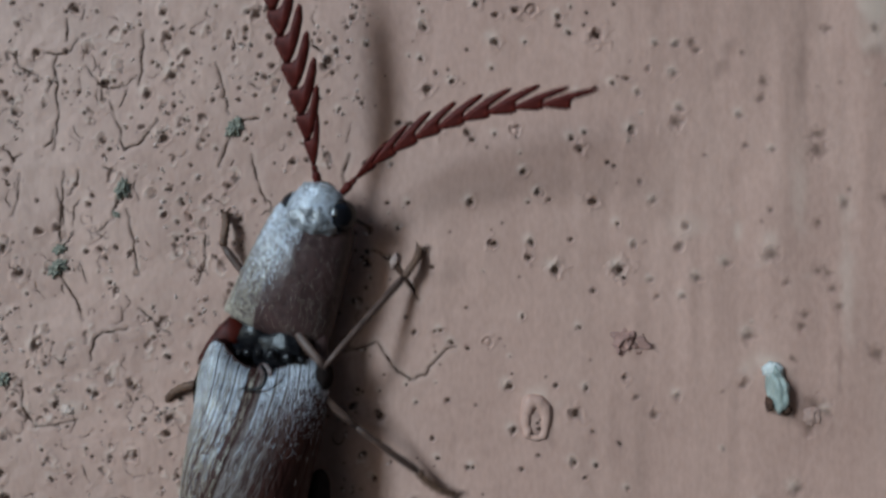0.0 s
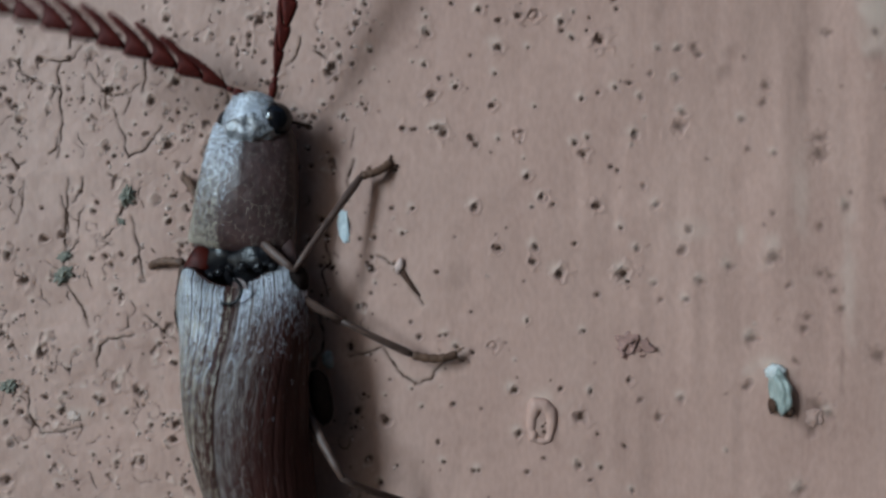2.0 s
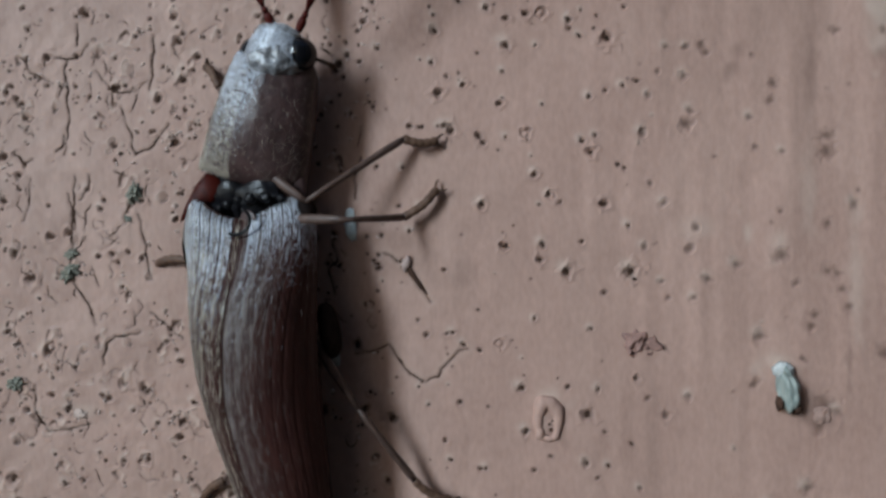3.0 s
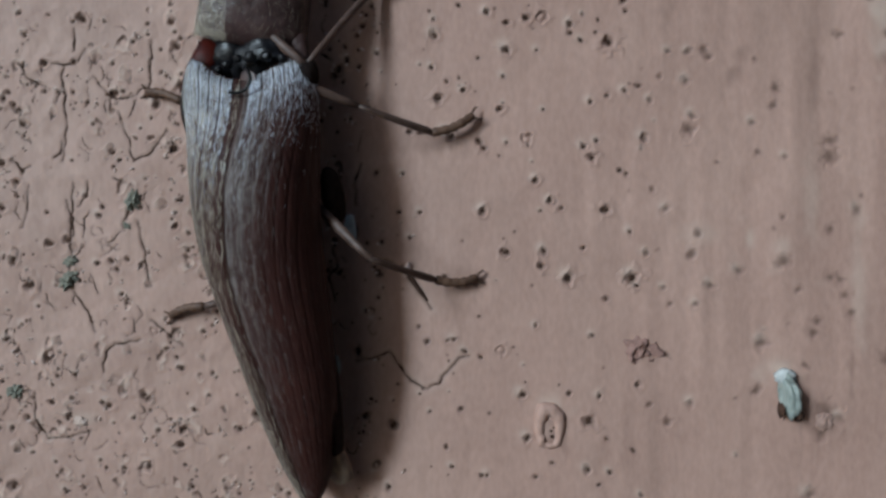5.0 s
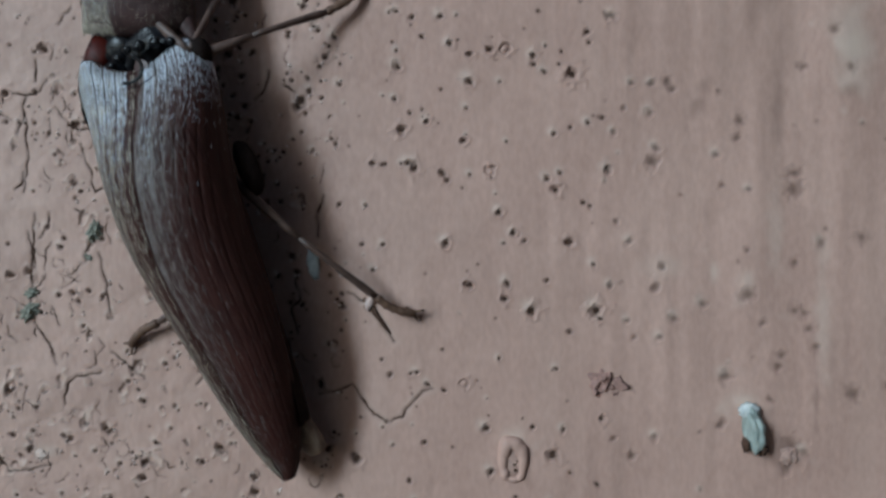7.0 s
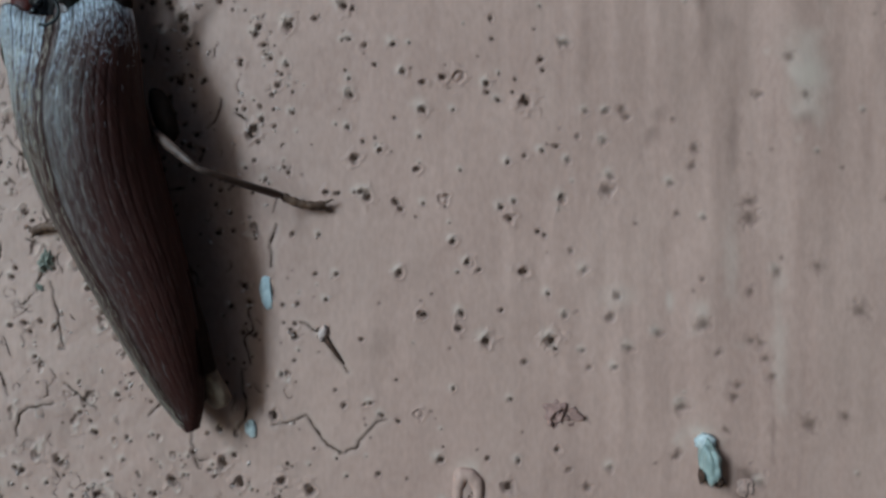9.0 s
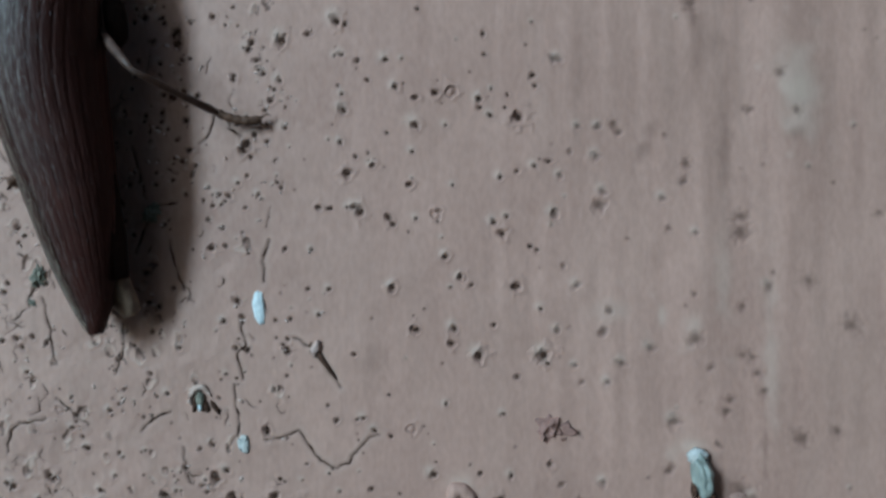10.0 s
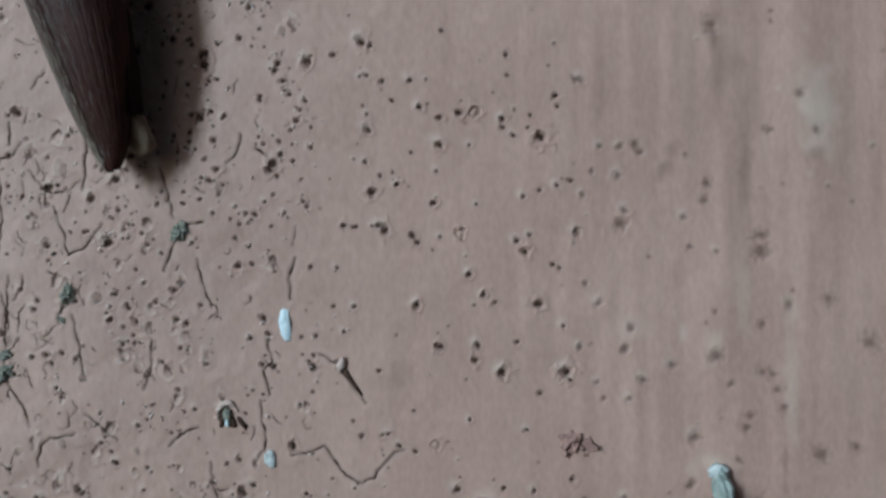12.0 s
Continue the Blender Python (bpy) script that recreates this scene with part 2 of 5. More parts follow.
PITS_LEFT = [
    (-10.55, 0.09, 0.076), (-10.65, -2.92, 0.097), (-8.07, -3.81, 0.083), (-7.98, -3.93, 0.056), (-9.00, -4.08, 0.083), (-10.53, -4.03, 0.069),
    (-9.07, -5.69, 0.049), (-7.95, -5.65, 0.069), (-7.13, -5.08, 0.083), (-8.92, -0.35, 0.069), (-9.30, -0.42, 0.056), (-8.77, -0.57, 0.062),
    (-7.58, 5.04, 0.042), (-7.20, 5.48, 0.042), (-9.67, 5.88, 0.097), (-9.90, 4.78, 0.049), (-9.60, 1.33, 0.056), (-11.23, 4.70, 0.056),
    (-9.15, 1.04, 0.056), (-7.06, -3.12, 0.062), (-5.16, 5.08, 0.056), (-5.87, 6.25, 0.056), (-5.10, 5.74, 0.062), (-3.01, 4.48, 0.090),
    (-3.23, 4.99, 0.049), (-2.80, 4.76, 0.049), (-4.25, 5.72, 0.056), (-2.51, 4.98, 0.042),
]
RINGS = [
    (2.08, 5.70, 0.153), (1.74, 2.69, 0.125), (2.39, 1.12, 0.111), (-10.58, -2.81, 0.153), (-6.61, 0.48, 0.111), (-6.76, 2.92, 0.097),
    (1.08, -2.58, 0.125), (1.20, -0.13, 0.111), (4.61, 2.67, 0.097), (-7.80, -2.17, 0.097), (-9.15, 2.94, 0.097), (-8.02, -5.65, 0.153),
]
CRACKS_UP = [
    [(-7.84, 5.27), (-7.86, 4.54), (-7.93, 3.88)],
    [(-8.70, 3.45), (-8.47, 2.79), (-8.32, 2.21), (-7.87, 2.42), (-7.62, 2.71), (-7.43, 3.00)],
    [(-8.22, 0.67), (-8.05, -0.13), (-7.90, -1.01)],
    [(-9.94, 1.63), (-9.99, 0.31), (-10.05, -0.72)],
    [(-9.93, -1.16), (-9.60, -1.60), (-9.37, -2.18)],
    [(-11.03, -3.81), (-10.93, -4.54), (-10.65, -4.95), (-10.05, -4.90), (-9.52, -4.75)],
    [(-9.15, -3.21), (-9.07, -2.69), (-8.85, -2.50), (-8.17, -2.37)],
    [(-7.87, -1.88), (-7.35, -2.32), (-7.06, -2.53)],
    [(-10.17, 4.27), (-10.11, 3.10), (-10.23, 2.22)],
]
CRACKS_LOW = [
    [(-5.02, 2.10), (-4.84, 1.49), (-4.59, 0.85)],
    [(-2.45, 2.13), (-2.59, 1.70), (-2.59, 1.06)],
    [(-3.19, 0.06), (-3.05, -0.51), (-3.25, -0.73), (-3.11, -1.37)],
    [(-3.34, -1.52), (-3.26, -2.23), (-3.26, -2.73), (-3.52, -3.12)],
    [(-2.58, -2.88), (-2.08, -2.78), (-1.72, -2.68), (-1.50, -3.00), (-1.15, -3.40), (-0.79, -3.57), (-0.50, -3.44), (-0.22, -3.07), (0.07, -2.78), (0.27, -2.74)],
    [(-1.83, -0.33), (-1.35, -0.58), (-1.03, -1.08), (-0.67, -1.56)],
]
CRACKS_LOWER = [
    [(-6.19, 0.06), (-6.18, -0.66), (-6.36, -1.24)],
    [(-4.63, -3.10), (-4.57, -3.53), (-4.49, -3.93)],
    [(-5.71, -2.67), (-5.27, -2.27), (-4.97, -2.21)],
]
PITS_RUNS = [
    (6.07, 4.88, 0.056), (6.20, 4.66, 0.056), (4.73, 6.47, 0.062), (4.59, 6.51, 0.056), (4.10, 6.10, 0.062), (5.69, 4.82, 0.049),
    (9.15, 2.60, 0.083), (10.04, 6.07, 0.069), (10.44, 5.17, 0.056), (7.82, 3.89, 0.069), (9.33, 5.19, 0.062), (7.26, 3.06, 0.056),
    (7.93, 7.77, 0.097),
]
PITS_MIDDLE = [
    (-0.20, 6.53, 0.050), (-0.60, 6.68, 0.050), (0.02, 6.04, 0.050), (-0.27, 4.14, 0.050), (3.30, 3.60, 0.050), (3.71, 3.76, 0.050),
    (4.48, 3.98, 0.050), (4.14, 3.87, 0.050), (-2.90, 4.17, 0.050), (-2.49, 4.55, 0.050), (-3.22, 3.52, 0.050), (-3.87, 2.96, 0.050),
    (4.03, 1.90, 0.050), (2.31, 1.14, 0.050), (2.59, 0.96, 0.050), (-3.56, 1.94, 0.050), (4.28, 0.37, 0.050), (-1.92, 0.13, 0.050),
    (-1.49, 0.87, 0.050), (-0.95, 0.87, 0.050), (-6.64, 0.13, 0.050), (-5.40, -0.18, 0.050), (-4.72, -0.58, 0.050), (-5.88, -0.54, 0.050),
    (-6.32, -0.90, 0.050), (3.54, -3.73, 0.050), (2.77, -3.67, 0.050), (0.57, -2.78, 0.050), (-6.77, -4.15, 0.050), (-4.59, -3.59, 0.050),
    (5.28, -1.43, 0.050),
]
PITS_SOFT = [
    (5.89, -1.43, 0.050), (11.71, -0.05, 0.100), (5.97, 0.30, 0.060), (5.65, 4.10, 0.060), (7.77, 3.46, 0.060), (10.72, 1.04, 0.080),
    (9.78, 0.91, 0.060), (11.36, -2.58, 0.060), (8.82, -1.84, 0.060), (6.24, -0.95, 0.060), (9.36, -0.81, 0.060), (9.63, -1.63, 0.060),
    (4.44, -0.97, 0.045), (4.77, -3.94, 0.045), (4.35, -5.07, 0.045), (3.78, -5.63, 0.045), (3.50, -5.94, 0.045), (1.95, -5.78, 0.045),
    (4.56, -6.19, 0.045), (3.69, -4.79, 0.045), (3.69, -1.31, 0.045), (3.36, -2.22, 0.045), (9.14, -0.77, 0.060), (9.09, -4.07, 0.110),
    (8.66, -6.14, 0.080), (9.46, -1.20, 0.060), (8.72, -2.11, 0.060), (-5.79, 7.91, 0.045), (-5.85, 7.57, 0.045), (-5.76, 6.59, 0.045),
    (-5.92, 5.91, 0.045),
]
PITS_SHADE = [
    (-4.76, 7.06, 0.110), (-4.41, 7.54, 0.045), (-5.61, 5.08, 0.045), (-4.54, 5.10, 0.060), (-5.46, 4.81, 0.045), (-5.00, 4.88, 0.045),
    (-4.77, 4.61, 0.045), (-3.31, 7.90, 0.045), (-3.08, 8.57, 0.045), (-3.76, 8.58, 0.045), (-2.53, 5.34, 0.045), (-7.43, 4.38, 0.045),
    (-5.31, 3.49, 0.045), (-4.28, 3.97, 0.045), (-4.55, 3.26, 0.045), (-10.67, 4.74, 0.090), (-11.51, 3.70, 0.070), (-11.29, 3.16, 0.045),
    (-9.88, 5.81, 0.045), (-7.92, 5.71, 0.045), (-7.91, 5.44, 0.045), (-7.29, 5.74, 0.070), (-7.06, 5.32, 0.045), (-7.05, 4.42, 0.045),
    (-6.77, 4.36, 0.045), (-6.51, 5.22, 0.045), (-8.30, 5.26, 0.045), (-9.55, 3.73, 0.045), (-6.84, 2.84, 0.045), (-6.61, 2.97, 0.045),
    (-5.27, 4.92, 0.045),
]
PITS_WORN = [
    (-11.39, 1.31, 0.045), (-9.24, 0.82, 0.060), (-10.63, 0.89, 0.045), (-6.56, 1.82, 0.045), (-6.36, 1.47, 0.045), (-6.05, 0.98, 0.060),
    (-5.59, 1.29, 0.070), (-6.89, 0.36, 0.045), (-3.99, 2.61, 0.045), (-8.87, 2.43, 0.060), (-9.97, 2.24, 0.045),
]
CRACKS_STAR = [
    [(-9.36, 4.38), (-8.96, 3.88), (-8.76, 3.80), (-8.33, 3.88)],
    [(-8.92, 3.81), (-8.95, 3.54), (-8.88, 3.46)],
    [(-5.92, 4.43), (-5.72, 3.79), (-5.56, 3.14)],
    [(-5.25, 2.99), (-5.06, 3.01), (-4.79, 3.03)],
    [(-5.48, 2.61), (-5.63, 2.35), (-5.82, 1.78)],
    [(-9.88, 5.66), (-9.86, 5.35), (-9.88, 5.04)],
    [(-9.56, 5.08), (-9.79, 4.77), (-10.15, 4.70), (-10.51, 4.74)],
    [(-10.15, 4.66), (-10.26, 3.97), (-10.38, 3.74)],
    [(-10.21, 2.74), (-10.29, 2.43), (-10.44, 2.31)],
    [(-11.34, 4.78), (-11.10, 4.36), (-10.62, 4.12)],
    [(-8.86, 1.78), (-8.70, 1.72), (-8.54, 1.66)],
    [(-8.42, 0.98), (-8.61, 0.59), (-8.57, 0.44)],
    [(-11.11, 1.58), (-11.14, 0.89), (-11.30, 0.51)],
    [(-11.60, 2.28), (-11.27, 1.97), (-11.08, 2.12)],
    [(-10.11, 1.20), (-9.95, 0.74), (-9.93, 0.28)],
    [(-9.53, 1.66), (-9.56, 1.36), (-9.80, 1.05)],
    [(-5.03, 3.90), (-4.76, 3.78)],
    [(-3.82, 5.24), (-3.93, 4.83), (-4.20, 4.53)],
    [(-3.48, 4.90), (-3.17, 4.71)],
    [(-8.93, 6.91), (-9.13, 6.72), (-9.28, 6.49)],
]

rng = random.Random(4)


def stray_pits():
    """The many pinholes that nobody could count, thickest on the weathered side of the wall."""
    out = []
    for _ in range(2700):
        x, z = rng.uniform(-14, 14), rng.uniform(-9.5, 10)
        keep = 1.0 if x < -3.5 else 0.8 - 0.09 * (x + 3.5) if x < 4 else 0.1
        if rng.random() < keep * (0.3 + 0.9 * max(0.0, noise.noise(Vector((x * 0.45, z * 0.45, 3.0))) + 0.35)):
            out.append((x, z, min(0.1, rng.expovariate(45) + 0.012)))
            if x < -2 and rng.random() < 0.35:
                for _ in range(rng.randint(1, 5)):
                    out.append((x + rng.gauss(0, 0.13), z + rng.gauss(0, 0.16), min(0.06, rng.expovariate(80) + 0.01)))
    return out


STRAY = stray_pits()


def wander(line, seed, step=0.03, wild=0.04):
    """A crack's line, broken into short uneven steps."""
    out = []
    for (x0, z0), (x1, z1) in zip(line, line[1:]):
        n = max(1, round(math.hypot(x1 - x0, z1 - z0) / step))
        for i in range(n):
            k = i / n
            x, z = x0 + (x1 - x0) * k, z0 + (z1 - z0) * k
            for f, much in ((3.5, 1.5), (14, 0.55)):
                x, z = x + much * wild * noise.noise(Vector((x * f, z * f, seed))), z + much * wild * noise.noise(Vector((x * f, z * f, seed + 9)))
            out.append((x, z))
    out.append(line[-1])
    return out


LINES = [wander(c, i) for i, c in enumerate(CRACKS_UP + CRACKS_LOW + CRACKS_LOWER + CRACKS_STAR)]


def stray_lines():
    """Short hair cracks and scratches on the weathered side."""
    out = []
    for i in range(190):
        x, z = rng.uniform(-13.5, -2.5), rng.uniform(-9, 9.5)
        if x > -6 and rng.random() < 0.5:
            continue
        a = rng.choice([1, -1]) * math.pi / 2 + rng.gauss(0, 0.7)
        n = rng.uniform(0.12, 0.6)
        bend = rng.gauss(0, 0.9)
        mid = (x + n * 0.5 * math.cos(a), z + n * 0.5 * math.sin(a))
        out.append(wander([(x, z), mid, (mid[0] + n * 0.5 * math.cos(a + bend), mid[1] + n * 0.5 * math.sin(a + bend))], i + 50))
    for i in range(36):
        x, z, r = rng.uniform(-13.5, -2.0), rng.uniform(-9, 9.5), rng.uniform(0.05, 0.16)
        a0, turn = rng.uniform(0, 6.28), rng.uniform(2.0, 4.5)
        out.append([(x + r * math.cos(a0 + turn * k / 8) * rng.uniform(0.8, 1.2), z + 1.25 * r * math.sin(a0 + turn * k / 8)) for k in range(9)])
    return out


FAINT = stray_lines()


def burst_pits():
    """Larger ragged pits on the weathered side, each with a dark crescent and a lifted pale crumb."""
    out = []
    for _ in range(220):
        x, z = rng.uniform(-14, -2.0), rng.uniform(-9.5, 10)
        if x < -5 or rng.random() < 0.45:
            out.append((x, z, rng.uniform(0.07, 0.15), rng.uniform(0, 6.28)))
    return out


BURSTS = burst_pits()
# brown runs of dirt and painted shade: across, up, two half widths, lean, strength; pale patches, chalky and painted
# lit
RUNS_AND_SHADE = [(6.95, 4.75, 0.26, 0.3, 0.5, 0.3), (6.75, 4.2, 0.2, 0.3, 0.3, 0.34), (8.75, 4.2, 0.17, 0.8, 0.05, 0.3), (8.7, 3.6, 0.2, 0.2, 0, 0.25),
        (8.5, 6.85, 0.42, 0.5, 0, 0.26), (7.95, 7.6, 0.12, 0.45, 0, 0.4), (0.04, -0.95, 0.34, 0.32, 0.2, 0.22), (8.98, -4.3, 0.26, 0.3, 0, 0.55),
        # next two: shade painted to the right of capsule and blister
        (8.62, -3.9, 0.28, 0.5, -0.2, 0.4), (2.62, -4.7, 0.12, 0.42, 0, 0.42), (9.65, -2.9, 0.05, 0.7, 0, 0.3), (10.4, 4.6, 0.25, 0.16, 0.3, 0.28)]
# third and fourth: lit tops of blister and capsule, painted pale
PALE_AND_LIT_PATCHES = [(10.5, 5.7, 0.42, 0.8, 0.75), (10.1, 6.3, 0.3, 0.6, 0.3), (2.3, -3.95, 0.32, 0.2, 0.55), (7.95, -2.98, 0.4, 0.26, 0.6), (6.1, 0.3, 0.4, 0.3, 0.3),
                (7.2, 0.2, 0.1, 0.3, 0.5), (8.0, 0.0, 0.2, 0.3, 0.4), (-9.75, -4.4, 0.4, 0.2, 0.5), (8.7, 1.0, 0.14, 1.2, 0.3), (9.8, -1.0, 0.16, 1.5, 0.35)]
NAMED_PITS = PITS_LOW + PITS_LOWER + PITS_LEFT + PITS_RIGHT + PITS_FAR + PITS_RUNS + PITS_MIDDLE + PITS_SOFT + PITS_SHADE + PITS_WORN


def softness(x):
    """How far the paint has filled the flaws: sharp on the weathered side, nearly flooded on the other."""
    return min(1.0, max(0.0, (x - 2.0) / 8.0))


def value_noise(xs, zs, lx, lz, seed):
    r = np.random.RandomState(seed)
    gx, gz = xs / lx, zs / lz
    table = r.rand(160, 160)
    ix, iz = np.floor(gx).astype(int), np.floor(gz).astype(int)
    fx, fz = gx - ix, gz - iz
    fx, fz = fx * fx * (3 - 2 * fx), fz * fz * (3 - 2 * fz)
    a, b = table[ix % 160, iz % 160], table[(ix + 1) % 160, iz % 160]
    c, d = table[ix % 160, (iz + 1) % 160], table[(ix + 1) % 160, (iz + 1) % 160]
    return (a * (1 - fx) + b * fx) * (1 - fz) + (c * (1 - fx) + d * fx) * fz - 0.5


X0, X1, Z0, Z1, STEP = -15.0, 15.0, -10.0, 10.5, 0.036


def wall_relief():
    """Height of the paint over the wall's plane, and its films of dirt, bloom, painted shade and highlights, on a fine
    lattice.
    """
    nx, nz = round((X1 - X0) / STEP) + 1, round((Z1 - Z0) / STEP) + 1
    ax, az = np.linspace(X0, X1, nx), np.linspace(Z0, Z1, nz)
    gx, gz = np.meshgrid(ax, az, indexing="ij")
    flow = np.clip((gx + 3) / 10, 0.12, 1)
    worn = np.clip((-gx + 0.5) / 6, 0, 1)
    warp = 1 + 0.9 * value_noise(gx + 50, gz + 50, 0.1, 0.1, 7)
    tx, tz = 0.83 * gx + 0.56 * gz + 60, 0.83 * gz - 0.56 * gx + 60
    tx, tz = tx + 0.35 * value_noise(gx + 50, gz + 50, 0.9, 0.9, 11), tz + 0.35 * value_noise(gx + 50, gz + 50, 0.9, 0.9, 12)
    h = 0.08 * value_noise(tx, tz, 2.3, 2.3, 1) + 0.027 * value_noise(tx, tz, 0.65, 0.65, 2)
    h += 0.008 * value_noise(gx + 50, gz + 50, 0.17, 0.2, 3) * (1.4 - flow)
    h += worn * (0.024 * value_noise(tx, tz, 0.4, 0.4, 8) + 0.016 * np.abs(value_noise(tx, tz, 0.19, 0.19, 9)))
    h += flow * (0.2 * (value_noise(gx + 50, gz + 50, 3.1, 9.0, 6) + 0.45) * value_noise(gx + 50 + 0.05 * gz, gz + 50, 1.1, 7.0, 4) + 0.03 * value_noise(gx + 50, gz + 50, 0.32, 3.0, 5))
    # thin films: brown dirt on the weathered side and in runs, chalky bloom between
    streak = value_noise(gx + 50 + 0.05 * gz, gz + 50, 0.55, 5.0, 21) + 0.5 * value_noise(gx + 50, gz + 50, 0.2, 2.2, 22)
    blot = value_noise(tx, tz, 1.6, 1.6, 23) + 0.6 * value_noise(tx, tz, 0.5, 0.5, 24) + 0.4 * value_noise(tx, tz, 0.16, 0.16, 25)
    dirt = np.clip(0.03 + 0.11 * worn * (0.75 + blot) + 0.06 * flow * streak + 0.03 * blot, 0, 1)
    bloom_and_light = np.clip(0.09 * flow * (streak + 0.1) + 0.07 * value_noise(tx, tz, 2.9, 2.9, 26) + worn * (0.09 + 0.12 * value_noise(tx, tz, 0.24, 0.24, 27)), 0, 1)

    def window(x, z, r):
        i0, i1 = max(0, int((x - r - X0) / STEP)), min(nx, int((x + r - X0) / STEP) + 2)
        j0, j1 = max(0, int((z - r - Z0) / STEP)), min(nz, int((z + r - Z0) / STEP) + 2)
        return (slice(i0, i1), slice(j0, j1)) if i1 > i0 and j1 > j0 else None

    for k, (x, z, r) in enumerate(NAMED_PITS + STRAY):
        w = window(x, z, 4.5 * r + 0.2)
        if w is None:
            continue
        soft = softness(x)
        a = k * 2.4
        dx, dz = gx[w] - x, gz[w] - z
        near = np.hypot(dx * math.cos(a) + dz * math.sin(a), 0.82 * (dz * math.cos(a) - dx * math.sin(a))) / max(r, 0.03) * warp[w]
        q = near / (1 + 0.9 * soft)
        d = (0.75 - 0.5 * soft) * max(r, 0.02)
        h[w] += -d * np.exp(-(q ** (2.6 - 0.8 * soft))) + (0.27 - 0.1 * soft) * d * np.exp(-((q - 1.8) / 0.55) ** 2)
        dirt[w] = np.maximum(dirt[w], min(1.0, r / 0.03) * (0.85 - 0.2 * soft) * np.exp(-((near / (1.25 + 0.35 * soft)) ** (2.6 - 0.9 * soft))))
        dirt[w] = np.maximum(dirt[w], min(1.0, r / 0.04) * 0.22 * np.exp(-((near / 2.3) ** 2)))
        # every third pit: a lit upper-left rim painted into the pale film
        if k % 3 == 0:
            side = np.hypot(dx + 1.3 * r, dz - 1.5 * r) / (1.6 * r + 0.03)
            bloom_and_light[w] = np.maximum(bloom_and_light[w], 0.5 * np.exp(-side**2))
    for x, z, r in RINGS:
        w = window(x, z, 3 * r)
        if w is None:
            continue
        q = np.hypot((gx[w] - x) * 1.15, gz[w] - z) / r * warp[w]
        h[w] += -0.4 * r * np.exp(-((q - 0.75) / 0.3) ** 2) + 0.15 * r * np.exp(-((q - 1.35) / 0.3) ** 2)
        # darkest on the right of each ring: its shaded side painted in
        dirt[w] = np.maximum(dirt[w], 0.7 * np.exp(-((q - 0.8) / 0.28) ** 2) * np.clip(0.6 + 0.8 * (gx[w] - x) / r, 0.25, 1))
    for x, z, r, a in BURSTS:
        w = window(x, z, 2.6 * r)
        if w is None:
            continue
        dx, dz = gx[w] - x, gz[w] - z
        q = np.hypot(dx * 1.2, dz * 0.85) / r * (1 + 0.9 * value_noise(gx[w] + 50, gz[w] + 50, 0.13, 0.13, 41)) * warp[w]
        facing = np.clip(0.45 + 0.75 * (dx * math.cos(a) + dz * math.sin(a)) / r, 0.05, 1)
        h[w] += -0.4 * r * np.exp(-q**2) * facing + 0.16 * r * np.exp(-((q - 1.2) / 0.35) ** 2)
        dirt[w] = np.maximum(dirt[w], 0.92 * np.exp(-((q - 0.7) / 0.36) ** 2) * facing)
        bloom_and_light[w] = np.maximum(bloom_and_light[w], 0.55 * np.exp(-(((q - 0.9) / 0.4) ** 2)) * (1 - facing))
    carve = np.zeros_like(h)
    for lines, deep in ((LINES, 0.022), (FAINT, 0.012)):
        for line in lines:
            for x, z in line:
                w = window(x, z, 0.2)
                if w is not None:
                    q = np.hypot(gx[w] - x, gz[w] - z)
                    carve[w] = np.maximum(carve[w], deep * np.exp(-((q / 0.04) ** 2)))
                    dirt[w] = np.maximum(dirt[w], 26 * deep * np.exp(-((q / 0.05) ** 2)))
                    bloom_and_light[w] = np.maximum(bloom_and_light[w], 6 * deep * np.exp(-(((q - 0.12) / 0.05) ** 2)))
    h -= carve
    for x, z, rx, rz, lean, much in RUNS_AND_SHADE:
        w = window(x, z, 2.4 * max(rx, rz))
        dz = gz[w] - z
        q = np.hypot((gx[w] - x - lean * dz) / rx, dz / rz) * (1 + 1.1 * value_noise(tx[w], tz[w], 0.3, 0.3, 31))
        dirt[w] = np.maximum(dirt[w], much * np.exp(-q**2))
    for x, z, rx, rz, much in PALE_AND_LIT_PATCHES:
        w = window(x, z, 2.4 * max(rx, rz))
        q = np.hypot((gx[w] - x) / rx, (gz[w] - z) / rz) * (1 + 1.2 * value_noise(tx[w], tz[w], 0.35, 0.35, 33))
        bloom_and_light[w] = np.maximum(bloom_and_light[w], much * np.exp(-q**2))
    edge = np.minimum.reduce([gx - X0, X1 - gx, gz - Z0, Z1 - gz])
    h *= np.clip(edge / 0.6, 0, 1)
    return gx, gz, h, np.clip(dirt, 0, 1), np.clip(bloom_and_light, 0, 1)


GX, GZ, RELIEF, DIRT_AND_SHADE, BLOOM_AND_LIGHT = wall_relief()


def height(x, z):
    i, j = int(round((x - X0) / STEP)), int(round((z - Z0) / STEP))
    if 0 <= i < RELIEF.shape[0] and 0 <= j < RELIEF.shape[1]:
        return float(RELIEF[i, j])
    return 0.0


